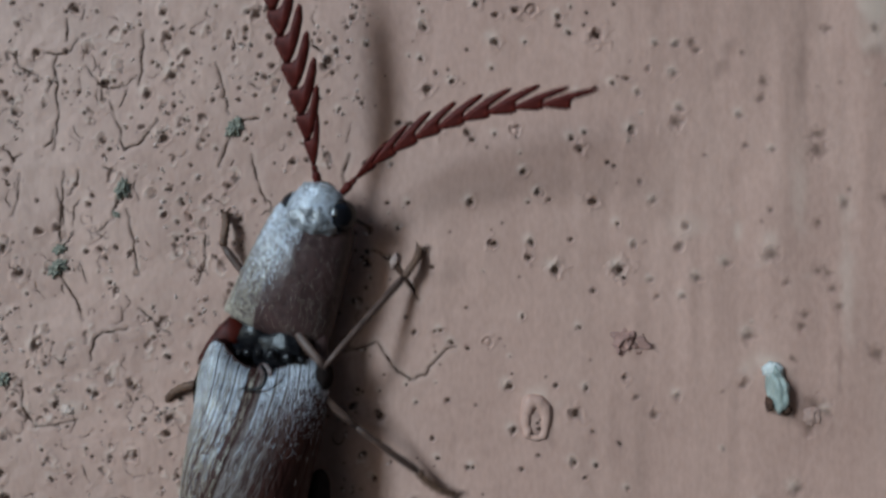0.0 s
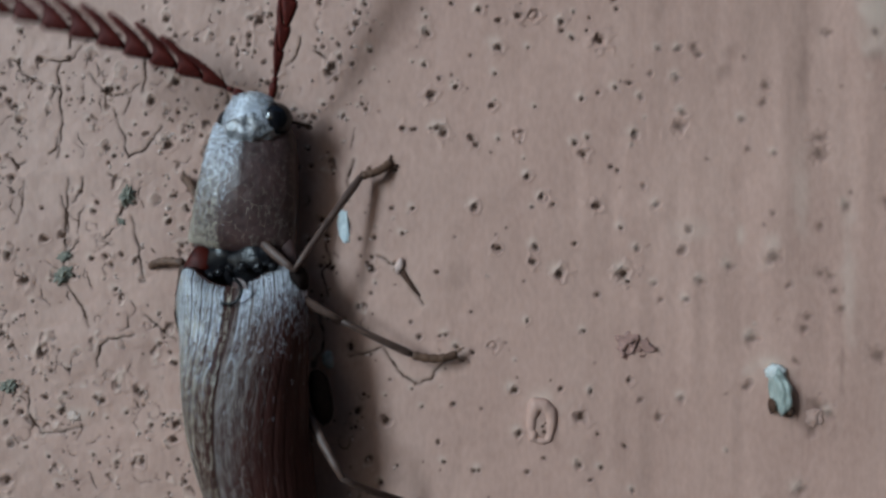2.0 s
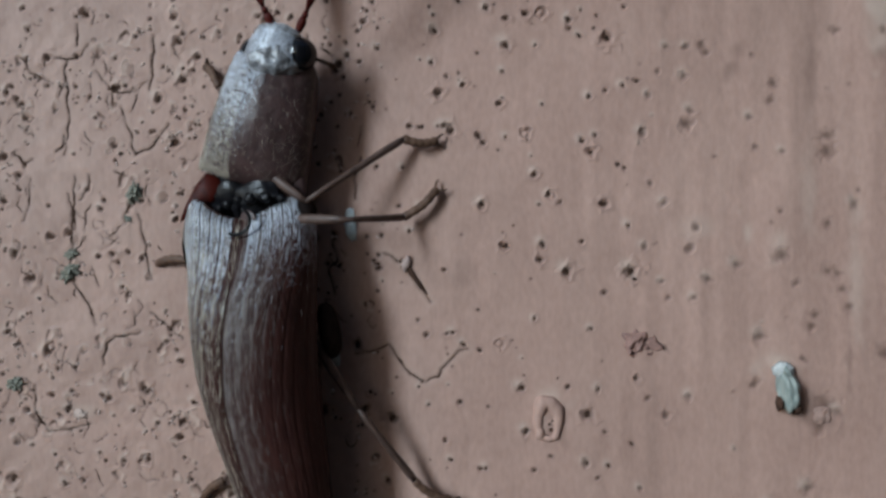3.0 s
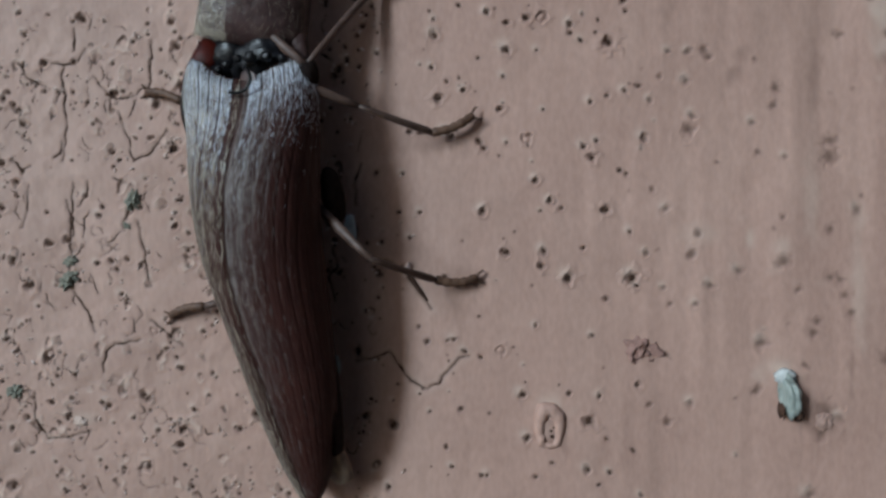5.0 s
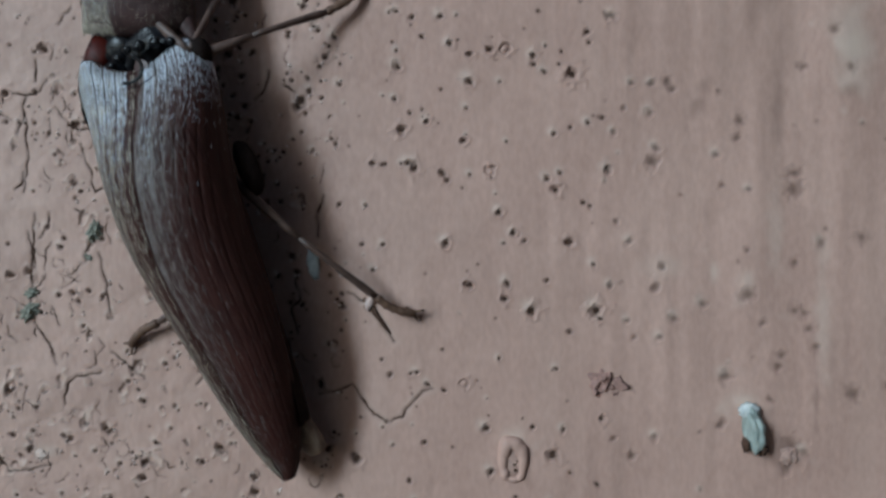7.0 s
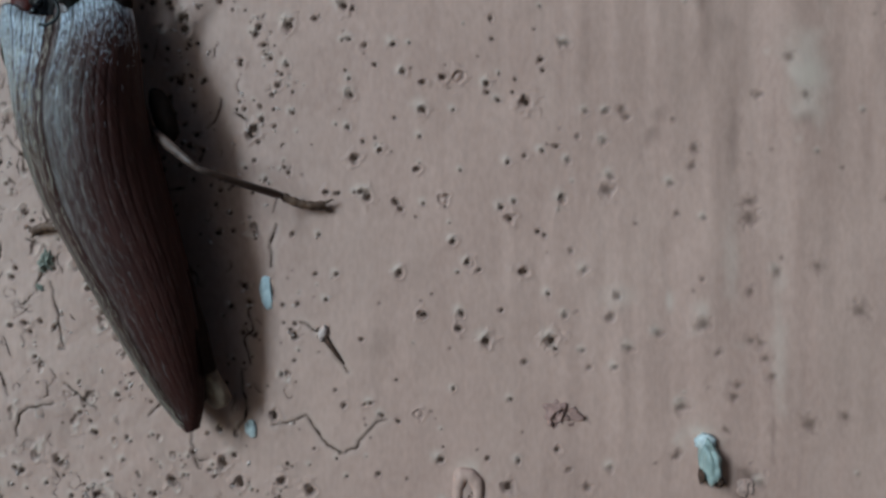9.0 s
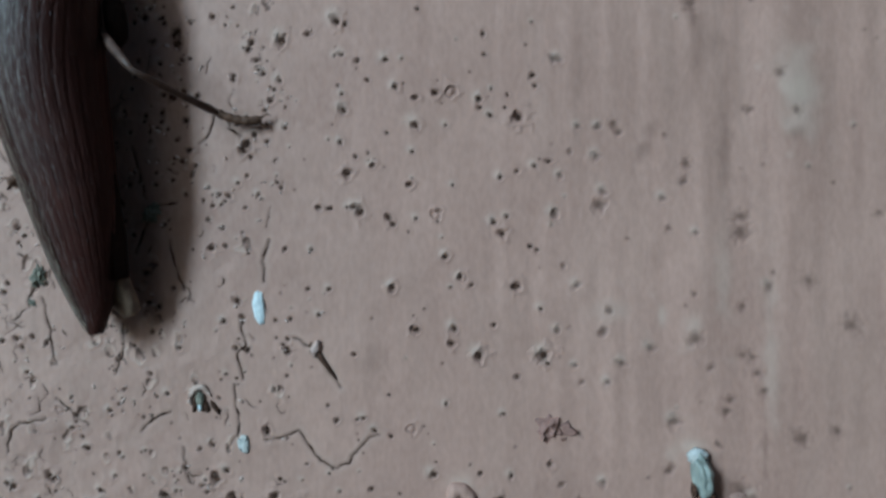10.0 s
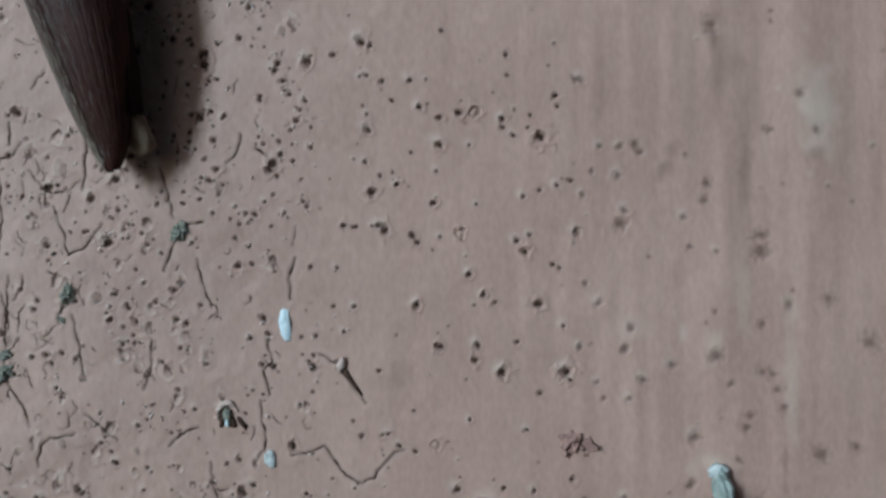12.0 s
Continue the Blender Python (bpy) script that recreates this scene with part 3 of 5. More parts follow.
def build_wall():
    nx, nz = RELIEF.shape
    n = nx * nz
    co = np.empty((n + 16, 3), np.float32)
    co[:n, 0], co[:n, 1], co[:n, 2] = GX.ravel() * MM, -RELIEF.ravel() * MM, GZ.ravel() * MM
    bx, bz, deep = 1.6, 1.2, 0.12
    xs, zs = (-bx, X0 * MM, X1 * MM, bx), (-bz, Z0 * MM, Z1 * MM, bz)
    co[n:] = [(x, 0, z) for x in xs for z in zs]
    co = np.vstack([co, [(-bx, deep, -bz), (bx, deep, -bz), (bx, deep, bz), (-bx, deep, bz)]]).astype(np.float32)
    i, j = np.meshgrid(np.arange(nx - 1), np.arange(nz - 1), indexing="ij")
    a = (i * nz + j).ravel()
    quads = np.stack([a, a + nz, a + nz + 1, a + 1], 1)
    rim = [(n + p * 4 + q, n + (p + 1) * 4 + q, n + (p + 1) * 4 + q + 1, n + p * 4 + q + 1)
           for p in range(3) for q in range(3) if (p, q) != (1, 1)]
    k = n + 16
    box = [(k + 3, k + 2, k + 1, k), (n, k, k + 1, n + 12), (n + 12, k + 1, k + 2, n + 15), (n + 15, k + 2, k + 3, n + 3), (n + 3, k + 3, k, n)]
    quads = np.vstack([quads, rim, box]).astype(np.int32)
    me = bpy.data.meshes.new("wall")
    me.vertices.add(len(co))
    me.vertices.foreach_set("co", co.ravel())
    me.loops.add(quads.size)
    me.loops.foreach_set("vertex_index", quads.ravel())
    me.polygons.add(len(quads))
    me.polygons.foreach_set("loop_start", np.arange(0, quads.size, 4))
    smooth = np.ones(len(quads), bool)
    smooth[-13:] = False
    me.polygons.foreach_set("use_smooth", smooth)
    me.update(calc_edges=True)
    me.validate()
    for name, film in (("dirt", DIRT_AND_SHADE), ("bloom_and_light", BLOOM_AND_LIGHT)):
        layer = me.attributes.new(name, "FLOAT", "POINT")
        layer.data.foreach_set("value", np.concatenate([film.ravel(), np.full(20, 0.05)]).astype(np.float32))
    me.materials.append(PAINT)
    return tagged(new("wall", me), "old wall with pinkish-brown pitted and cracked paint", "wall", kind="structure")


wall = build_wall()

# unseen ground sheet, added far below for bounced light
bm = bmesh.new()
bmesh.ops.create_grid(bm, x_segments=40, y_segments=40, size=60000)
for v in bm.verts:
    v.co.z = -1195 + 8 * noise.noise(v.co * 0.0004)
def unseen_wall(name, x0, x1, y0, y1, label):
    """An unseen wall, added to block light from front and right and bounce some back."""
    bm = bmesh.new()
    bmesh.ops.create_cube(bm, size=1000)
    for v in bm.verts:
        v.co = Vector(((x0 + x1) / 2 + v.co.x * (x1 - x0) / 1000, (y0 + y1) / 2 + v.co.y * (y1 - y0) / 1000, v.co.z * 2.4))
    ob = part(name, bm, PLASTER, None)
    ob.data.polygons.foreach_set("use_smooth", [False] * len(ob.data.polygons))
    return tagged(ob, label, "wall", kind="structure")


unseen_wall("blocker_front", -150, 1600, -1100, -980, "unseen grey wall behind the camera, added to block and bounce light")
unseen_wall("blocker_right", 900, 1020, -980, -1, "unseen grey wall on the right, added to block and bounce light")
ground = tagged(part("ground", bm, EARTH, None), "unseen brown ground below the wall, added for bounced light", "ground", kind="structure")


def pit_grime(name, pits, mat, label):
    """Dirt lying in the pits."""
    verts, faces = [], []
    for x, z, r in pits:
        soft = softness(x)
        size = 0.9 * max(r, 0.013) * rng.uniform(0.7, 1.1)
        floor = height(x, z)
        lift = (0.5 - 0.3 * soft) * max(r, 0.03)
        b = len(verts)
        verts.append((x, -(floor + lift), z))
        n = 11
        tilt = rng.uniform(0, 6.28)
        for k in range(n):
            a = 2 * math.pi * k / n
            q = size * (1 + 0.4 * math.sin(2 * a + tilt) + rng.uniform(-0.25, 0.25))
            verts.append((x + q * math.cos(a), -(floor + lift * 0.8), z + q * math.sin(a)))
        faces += [(b, b + 1 + k, b + 1 + (k + 1) % n) for k in range(n)]
    return tagged(link_mesh(name, verts, faces, mat), label, "dirt", kind="stuff")


def crack_grime():
    """Dark dirt lying in the cracks, as thin uneven strips."""
    verts, faces = [], []
    for lines, broad in ((LINES, 0.026), (FAINT, 0.012)):
        for c, line in enumerate(lines):
            b = len(verts)
            for i, (x, z) in enumerate(line):
                x1, z1 = line[min(i + 1, len(line) - 1)]
                x0, z0 = line[max(i - 1, 0)]
                d = math.hypot(x1 - x0, z1 - z0) or 1.0
                k = i / max(1, len(line) - 1)
                ends = min(1.0, 0.2 + 2.4 * min(k, 1 - k))
                w = broad * ends * max(0.0, 0.6 + 1.5 * noise.noise(Vector((x * 4, z * 4, 2))))
                nx, nz = -(z1 - z0) / d * w, (x1 - x0) / d * w
                y = -(height(x, z) + 0.026)
                verts += [(x - nx, y + 0.008, z - nz), (x, y, z), (x + nx, y + 0.008, z + nz)]
            for i in range(len(line) - 1):
                for k in (0, 1):
                    q = b + i * 3 + k
                    faces.append((q, q + 1, q + 4, q + 3))
    return tagged(link_mesh("crack_grime", verts, faces, GRIME), "dark grime in hair cracks of the paint", "dirt", kind="stuff")


pit_grime("pit_grime", [p for p in NAMED_PITS + STRAY if p[0] < 4.5], GRIME, "dark grime settled in the paint's pinholes")
crack_grime()


def paint_flecks():
    """Tiny pale chips of paint lifted at the rims of pits on the weathered side."""
    r = random.Random(31)
    verts, faces = [], []
    for x, z, q in NAMED_PITS + STRAY:
        if x > -1.0 or r.random() > 0.25:
            continue
        a = r.uniform(0, 6.28)
        x, z = x + (q + 0.05) * math.cos(a), z + (q + 0.05) * math.sin(a)
        s, t, y = r.uniform(0.025, 0.065), r.uniform(0, 6.28), -(height(x, z) + 0.01)
        b = len(verts)
        verts.append((x, y - 0.03, z))
        for k in range(6):
            w = s * r.uniform(0.5, 1.2) * (1.6 if k % 3 == 0 else 0.8)
            verts.append((x + w * math.cos(t + k * 1.047), y + 0.01, z + w * math.sin(t + k * 1.047)))
        faces += [(b, b + 1 + k, b + 1 + (k + 1) % 6) for k in range(6)]
    return tagged(link_mesh("paint_flecks", verts, faces, WHITE_FLECK, smooth=False), "tiny pale paint chips at the rims of pits", "paint chips", kind="stuff")


paint_flecks()


def on_wall(name, bm, mat, x, z, label, category, group="", lift=0.0):
    """A thing stuck to the wall: its mesh is made round its own middle, y pointing into the wall."""
    ob = part(name, bm, mat, None)
    ob.matrix_basis = pose(x * MM, -(height(x, z) + lift) * MM, z * MM)
    return tagged(ob, label, category, group)


def blister(x, z, rx, rz, thick):
    """A raised oval ring of paint left by a burst bubble, with a worn brown floor."""
    bm = bmesh.new()
    n, m = 48, 12
    rings = []
    for i in range(n):
        a = 2 * math.pi * i / n
        wob = 1 + 0.12 * noise.noise(Vector((math.cos(a) * 1.4, math.sin(a) * 1.4, 2)))
        t = thick * (0.9 + 0.3 * math.sin(a) + 0.4 * noise.noise(Vector((math.cos(a) * 2, math.sin(a) * 2, 5))))
        ring = []
        for k in range(m):
            b = 2 * math.pi * k / m
            ca, sa = math.copysign(abs(math.cos(a)) ** 0.7, math.cos(a)), math.copysign(abs(math.sin(a)) ** 0.8, math.sin(a))
            ring.append(bm.verts.new(((rx * wob + t * math.cos(b)) * ca, -t * 0.9 * math.sin(b), (rz * wob + t * math.cos(b)) * sa - 0.1 * rx * ca)))
        rings.append(ring)
    for i in range(n):
        for k in range(m):
            bm.faces.new((rings[i][k], rings[i][(k + 1) % m], rings[(i + 1) % n][(k + 1) % m], rings[(i + 1) % n][k]))
    ob = on_wall("paint_blister", bm, PAINT, x, z, "pale oval rim of a burst paint blister", "blister")
    bm = bmesh.new()
    add_lump(bm, (0.02, 0.0, 0), (rx * 0.95, 0.05, rz * 0.92), 3, 0.25, 3.0)
    floor = part("floor", bm, BROWN_STAIN, ob, "worn brown floor of the blister")
    for dx, dz, r in ((0.03, -0.06, 0.04), (0.06, -0.2, 0.05), (0.1, 0.02, 0.03)):
        bm = bmesh.new()
        add_lump(bm, (dx, -0.045, dz), (r, 0.02, r), 5, 0.3, 3.0, 2)
        part("speck", bm, GRIME, floor, "dark speck")
    return ob


blister(2.29, -4.54, 0.25, 0.44, 0.15)


def capsule(x, z):
    """A pale grey-green capsule with brown ends, stuck to the paint; its whitish cap paints a highlight."""
    bm = bmesh.new()
    add_lump(bm, (0, -0.16, 0), (0.24, 0.34, 0.56), 1, 0.22, 2.2, 4, -0.16)
    for v in bm.verts:
        v.co.x += 0.03 * noise.noise(Vector((v.co.x * 9, v.co.y * 9, v.co.z * 3)))
    ob = on_wall("green_capsule", bm, GREEN_SHELL, x, z, "pale grey-green oval capsule stuck to the paint", "egg case")
    bm = bmesh.new()
    add_lump(bm, (-0.1, -0.1, 0.5), (0.25, 0.14, 0.2), 2, 0.35, 3.0, 3)
    part("cap", bm, CRUST, ob, "whitish cap painting the highlight at the upper left")
    for cx, cz, rx, rz, seed in ((-0.2, -0.3, 0.07, 0.2, 4), (0.2, -0.42, 0.11, 0.16, 7)):
        bm = bmesh.new()
        add_lump(bm, (cx, -0.14, cz), (rx, 0.2, rz), seed, 0.4, 2.6, 3)
        part("crust", bm, GRIME, ob, "dark brown crust at the capsule's foot")
    return ob


capsule(8.12, -3.69)


def flake(name, x, z, rx, rz, mat, label, seed, turn=0.0, teeth=0.0):
    """A thin torn flake: a blunt ragged outline, thicker in the middle, with a worn face."""
    r = random.Random(seed)
    bm = bmesh.new()
    n = 40
    outline = []
    for k in range(n):
        a = 2 * math.pi * k / n
        q = (1 + 0.16 * noise.noise(Vector((math.cos(a) * 2.2, math.sin(a) * 2.2, seed))) + r.uniform(-0.07, 0.07)) * (1 - teeth * (k % 11 == 3))
        px = rx * q * math.copysign(abs(math.cos(a)) ** 0.7, math.cos(a))
        pz = rz * q * math.copysign(abs(math.sin(a)) ** 0.8, math.sin(a))
        px += 0.35 * rx * (pz / rz) ** 2 - 0.2 * rx
        outline.append((px * math.cos(turn) - pz * math.sin(turn), px * math.sin(turn) + pz * math.cos(turn)))
    rings = []
    for size, y in ((1.0, 0.03), (1.0, -0.015), (0.86, -0.04), (0.5, -0.045), (0.2, -0.05)):
        rings.append([bm.verts.new((px * size, y + (0.012 * noise.noise(Vector((px * 9, pz * 9, seed))) if size < 1 else 0), pz * size)) for px, pz in outline])
    for low, high in zip(rings, rings[1:]):
        for k in range(n):
            bm.faces.new((low[k], low[(k + 1) % n], high[(k + 1) % n], high[k]))
    bm.faces.new(rings[-1])
    return on_wall(name, bm, mat, x, z, label, "flake", lift=0.01)


def smudge(name, x, z, rx, rz, mat, label, category, seed, thick=0.03, turn=0.0, lift=0.0):
    bm = bmesh.new()
    add_lump(bm, (0, 0, 0), (rx, thick, rz), seed, 0.55, 1.9, 4, turn)
    return on_wall(name, bm, mat, x, z, label, category, lift=lift)


# brown spot that also paints the capsule's shade at its lower right
smudge("brown_spot_shade", 8.98, -4.32, 0.2, 0.22, BROWN_STAIN, "brown spot and painted shade beside the green capsule", "stain", 5, 0.06, 0.3)
flake("white_flake", -2.7, 0.42, 0.145, 0.42, WHITE_CHIP, "small bluish-white flake stuck to the paint", 8, 0.1)
flake("white_chip", -3.1, -2.98, 0.14, 0.22, CRUST, "tiny jagged white chip at a crack's end", 11, 0.15, 0.45)
smudge("white_chip", -9.75, -4.5, 0.2, 0.12, PAINT_RIM, "tiny pale chip on the paint", "flake", 12, 0.05, 0.3, 0.01)


def fibre_knot(x, z, size, seed, mat, strands, label):
    """A knot of crossing raised strands."""
    r = random.Random(seed)
    bm = bmesh.new()
    pts, radii, p = [], [], Vector((-size * 0.6, 0, -size * 0.5))
    for k in range(strands):
        a = r.uniform(0, 6.28)
        q = Vector((0.85 * size * math.cos(a), 0, 0.85 * size * math.sin(a))) * r.uniform(0.4, 1.0)
        for i in range(6):
            c = p.lerp(q, i / 6)
            pts.append((c.x + 0.06 * size * math.sin(i * 1.1 + k), -0.03 - 0.035 * r.random(), c.z))
            radii.append(0.034 + 0.022 * r.random())
        p = q
    add_tube(bm, pts, radii, 7)
    add_lump(bm, (0, 0.01, 0), (size * 0.75, 0.03, size * 0.6), seed, 0.9, 2.4, 4)
    return on_wall("fibre_knot", bm, mat, x, z, label, "fibre")


fibre_knot(4.6, -2.56, 0.52, 5, RUST, 6, "knot of crossing brown fibres under the paint")


def lichen(x, z, size, seed, label):
    """A knobbly crumb of lichen."""
    bm = bmesh.new()
    add_lump(bm, (0, 0, 0), (size * 0.7, size * 0.45, size), seed, 0.8, 3.1, 5, 0.3 * seed)
    return on_wall("lichen_crumb", bm, LICHEN, x, z, label, "lichen", "lichen crumbs")


for x, z, size, seed in ((-8.34, 1.2, 0.22, 1), (-5.42, 2.8, 0.24, 2), (-10.05, -0.85, 0.24, 3), (-10.0, -0.35, 0.16, 4), (-11.5, -3.72, 0.2, 5),
                         (-8.5, 0.55, 0.1, 7)):
    lichen(x, z, size, seed, "grey-green lichen crumb on the paint")


def crater(x, z):
    """A burst hole: a pale lip round its upper side, grains in it and dark lumps painting its shade."""
    bm = bmesh.new()
    pts, radii = [], []
    for k in range(25):
        a = radians(15 + 200 * k / 24)
        wob = noise.noise(Vector((math.cos(a) * 3, math.sin(a) * 3, 4)))
        pts.append((0.26 * (1 + 0.3 * wob) * math.cos(a), -0.02 - 0.03 * wob, 0.08 + 0.3 * (1 + 0.3 * wob) * math.sin(a)))
        radii.append((0.085 + 0.05 * wob) * (0.3 + 0.7 * math.sin(math.pi * k / 24)))
    add_tube(bm, pts, radii, 9)
    ob = on_wall("burst_hole", bm, PAINT_RIM, x, z, "burst hole with a pale crumbling lip", "hole")
    for cx, cz, rx, rz, turn, seed in ((-0.12, 0.02, 0.07, 0.26, 0.2, 4), (0.12, -0.1, 0.09, 0.16, -0.5, 6), (0.36, -0.12, 0.06, 0.2, -0.6, 8)):
        bm = bmesh.new()
        add_lump(bm, (cx, -0.01, cz), (rx, 0.05, rz), seed, 0.4, 2.5, 3, turn)
        part("hollow_shade", bm, GRIME, ob, "dark lump painting shade in and beside the hole")
    bm = bmesh.new()
    add_lump(bm, (0.0, -0.05, 0.08), (0.1, 0.07, 0.2), 6, 0.3, 2.5)
    part("grain", bm, LICHEN, ob, "grey grain in the hole")
    bm = bmesh.new()
    add_lump(bm, (0.01, -0.07, -0.12), (0.05, 0.05, 0.1), 9, 0.3, 2.5)
    part("grain", bm, WHITE_CHIP, ob, "whitish grain in the hole")


crater(-4.2, -1.95)


def grit(x, z):
    bm = bmesh.new()
    add_lump(bm, (0, -0.05, 0), (0.1, 0.08, 0.2), 3, 0.4, 2.0, 3, 0.4)
    ob = on_wall("grit_grain", bm, SMEAR, x, z, "grey grain of grit wedged in a crack", "grit")
    bm = bmesh.new()
    add_tube(bm, [(0.06, -0.02, -0.1), (0.2, -0.03, -0.36), (0.38, -0.02, -0.6), (0.52, -0.01, -0.78)], [0.05, 0.06, 0.05, 0.02], 7)
    part("shard", bm, GRIME, ob, "dark shard below the grain")


grit(-1.28, -0.58)


# ---- the beetle, in millimetres: x to its right, y ahead, z away from the wall ----
beetle = tagged(new("click_beetle"), "brown click beetle with ribbed grey-haired wing cases climbing the wall", "beetle")
beetle.empty_display_size = 0.001

HALF_WIDTH = [(0, 1.6), (0.02, 1.68), (0.1, 1.66), (0.28, 1.55), (0.45, 1.42), (0.6, 1.27), (0.75, 1.08), (0.88, 0.78), (0.96, 0.46), (1, 0.17)]
TOP = [(0, 1.45), (0.012, 1.62), (0.035, 1.79), (0.08, 2.15), (0.18, 2.66), (0.35, 2.8), (0.55, 2.56), (0.8, 2.12), (0.93, 1.77), (1, 1.55)]
SIDE = [(0, 1.2), (0.12, 1.2), (0.3, 1.22), (0.7, 1.22), (0.9, 1.26), (1, 1.36)]
LENGTH = 10.25


def wing_point(sign, u, v, groove=True):
    w, top, side = blend(u, HALF_WIDTH), blend(u, TOP), blend(u, SIDE)
    if sign < 0:
        w *= 1 + 0.12 * math.exp(-(((u - 0.42) / 0.2) ** 2)) - 0.13 * math.exp(-((u / 0.2) ** 2))
    else:
        w *= 1 + 0.1 * math.exp(-(((u - 0.66) / 0.22) ** 2))
    a = v * math.pi / 2 * 1.15
    x = w * math.sin(a) ** 0.92 if a < math.pi / 2 else w * (1 - (a - math.pi / 2) * 1.3)
    c = math.cos(a)
    z = side + (top - side) * (c ** 0.85 if c > 0 else 1.6 * c)
    y = 4.6 - LENGTH * u - 0.2 * v**4 * (1 - u) ** 12 + (0.36 if sign > 0 else 0.68) * math.exp(-((v - 0.45) / 0.25) ** 2) * (1 - u) ** 14
    p = Vector((x, y, z))
    if groove:
        f = (v * 10.0) % 1.0 - 0.5
        wander = noise.noise(Vector((v * 13, u * 22, sign)))
        deep = (0.014 + 0.024 * math.exp(-u * 10)) * (1 + 0.35 * math.sin(u * 330 + v * 40) + 0.6 * wander) * min(1, (1 - u) * 5)
        inward = Vector((-math.sin(a), 0, -max(c, 0))) * deep * math.exp(-((f / 0.13) ** 2))
        if 0.04 < v < 0.96:
            p += inward
        if v < 0.035:
            p.z -= (0.02 + 0.1 * min(1, u * 2)) * (1 - v / 0.035)
    p.x += 0.008
    return p


TWIST = [(0, 28), (0.08, 24), (0.25, 6), (0.45, -7), (0.6, -8), (0.8, -6), (1, -3)]


def twisted(x, y, z, u):
    """The hind body leans over more than the shoulders do."""
    a = radians(blend(u, TWIST))
    x -= 0.2 * max(0.0, (u - 0.4) / 0.6) ** 2
    return Vector((x * math.cos(a) + (z - 1.1) * math.sin(a), y, 1.1 - x * math.sin(a) + (z - 1.1) * math.cos(a)))


def wing_case(sign):
    us = [i / 260 for i in range(261)]
    vs = [j / 119 for j in range(120)]
    verts = [twisted(sign * p.x, p.y, p.z, u) for u in us for p in (wing_point(sign, u, v) for v in vs)]
    faces = grid_faces(len(us), len(vs))
    # the turned-down front edge
    b = len(verts)
    for v in vs:
        p = wing_point(sign, 0, v)
        verts.append(twisted(sign * p.x * 0.97, p.y - 0.02, p.z - 0.4, 0))
    faces += [(b + j + 1, b + j, j, j + 1) for j in range(len(vs) - 1)]
    if sign < 0:
        faces = [f[::-1] for f in faces]
    return link_mesh("wing_case", verts, [f[::-1] for f in faces], SHELL, beetle)


def hairs(name, parent, count, point, length, lean, shift=(0, 0, 0), seed=1, mat=HAIR, wide=0.004, stray=0.2):
    """Short lying hairs over a surface given by point(rnd) -> place, normal, direction."""
    r = random.Random(seed)
    verts, faces = [], []
    for _ in range(count):
        p, n, d = point(r)
        p = p - Vector(shift)
        n.normalize()
        d = (d + n * lean + Vector((r.gauss(0, stray), r.gauss(0, stray * 0.5), r.gauss(0, stray * 0.5)))).normalized()
        s = d.cross(n).normalized() * wide
        tip = p + d * length * r.uniform(0.6, 1.3)
        b = len(verts)
        p = p - n * 0.004
        verts += [p - s, p + s, tip]
        faces.append((b, b + 1, b + 2))
    return tagged(link_mesh(name, verts, faces, mat, parent, "fine backward-lying hairs, pale where they paint sheen and lit sides", smooth=False), kind="stuff")


def laid(surface, u, v, back):
    """A root on a surface, the surface's normal there and the way backwards along it."""
    p = surface(u, v)
    along = (surface(u + back * 0.004, v) - p).normalized()
    across = (surface(u, v + 0.01) - p).normalized()
    n = along.cross(across).normalized()
    return p, n if n.z > -0.1 else -n, along


def wing_skin(sign):
    def skin(u, v):
        p = wing_point(sign, u, v, False)
        return twisted(p.x * sign, p.y, p.z, u)
    return skin


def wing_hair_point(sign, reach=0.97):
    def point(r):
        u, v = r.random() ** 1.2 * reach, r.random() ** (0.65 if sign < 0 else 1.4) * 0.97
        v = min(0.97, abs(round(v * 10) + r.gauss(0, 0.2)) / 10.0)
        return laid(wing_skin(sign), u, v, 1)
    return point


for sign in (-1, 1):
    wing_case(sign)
    # dense olive hairs left, few dark ones right: lit and shaded side painted
    hairs("hair", beetle, 17000 if sign < 0 else 700, wing_hair_point(sign), 0.26, 0.035, seed=5 + sign, stray=0.09, wide=0.0042 if sign < 0 else 0.003, mat=OLIVE_LIT_HAIR if sign < 0 else HAIR)


def front_sheen_point(sign):
    """Pale down on the ribs near the front edge, painting its bluish sky sheen."""
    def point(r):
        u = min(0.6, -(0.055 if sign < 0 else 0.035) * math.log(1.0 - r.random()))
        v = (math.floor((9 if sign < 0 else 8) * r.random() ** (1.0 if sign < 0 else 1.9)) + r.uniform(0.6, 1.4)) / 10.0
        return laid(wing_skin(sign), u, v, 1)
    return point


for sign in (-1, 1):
    hairs("hair", beetle, 7000 if sign < 0 else 4200, front_sheen_point(sign), 0.18, 0.04, seed=15 + sign, mat=PALE_SHEEN_HAIR, wide=0.0042, stray=0.07)


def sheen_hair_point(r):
    """Grey hairs painting the sheen along the seam, thinning backwards and towards the flank."""
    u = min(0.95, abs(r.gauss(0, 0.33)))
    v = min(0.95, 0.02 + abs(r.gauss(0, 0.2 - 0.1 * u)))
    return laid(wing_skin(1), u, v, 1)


hairs("hair", beetle, 3600, sheen_hair_point, 0.28, 0.03, seed=27, mat=GREY_SHEEN_HAIR, wide=0.003, stray=0.07)


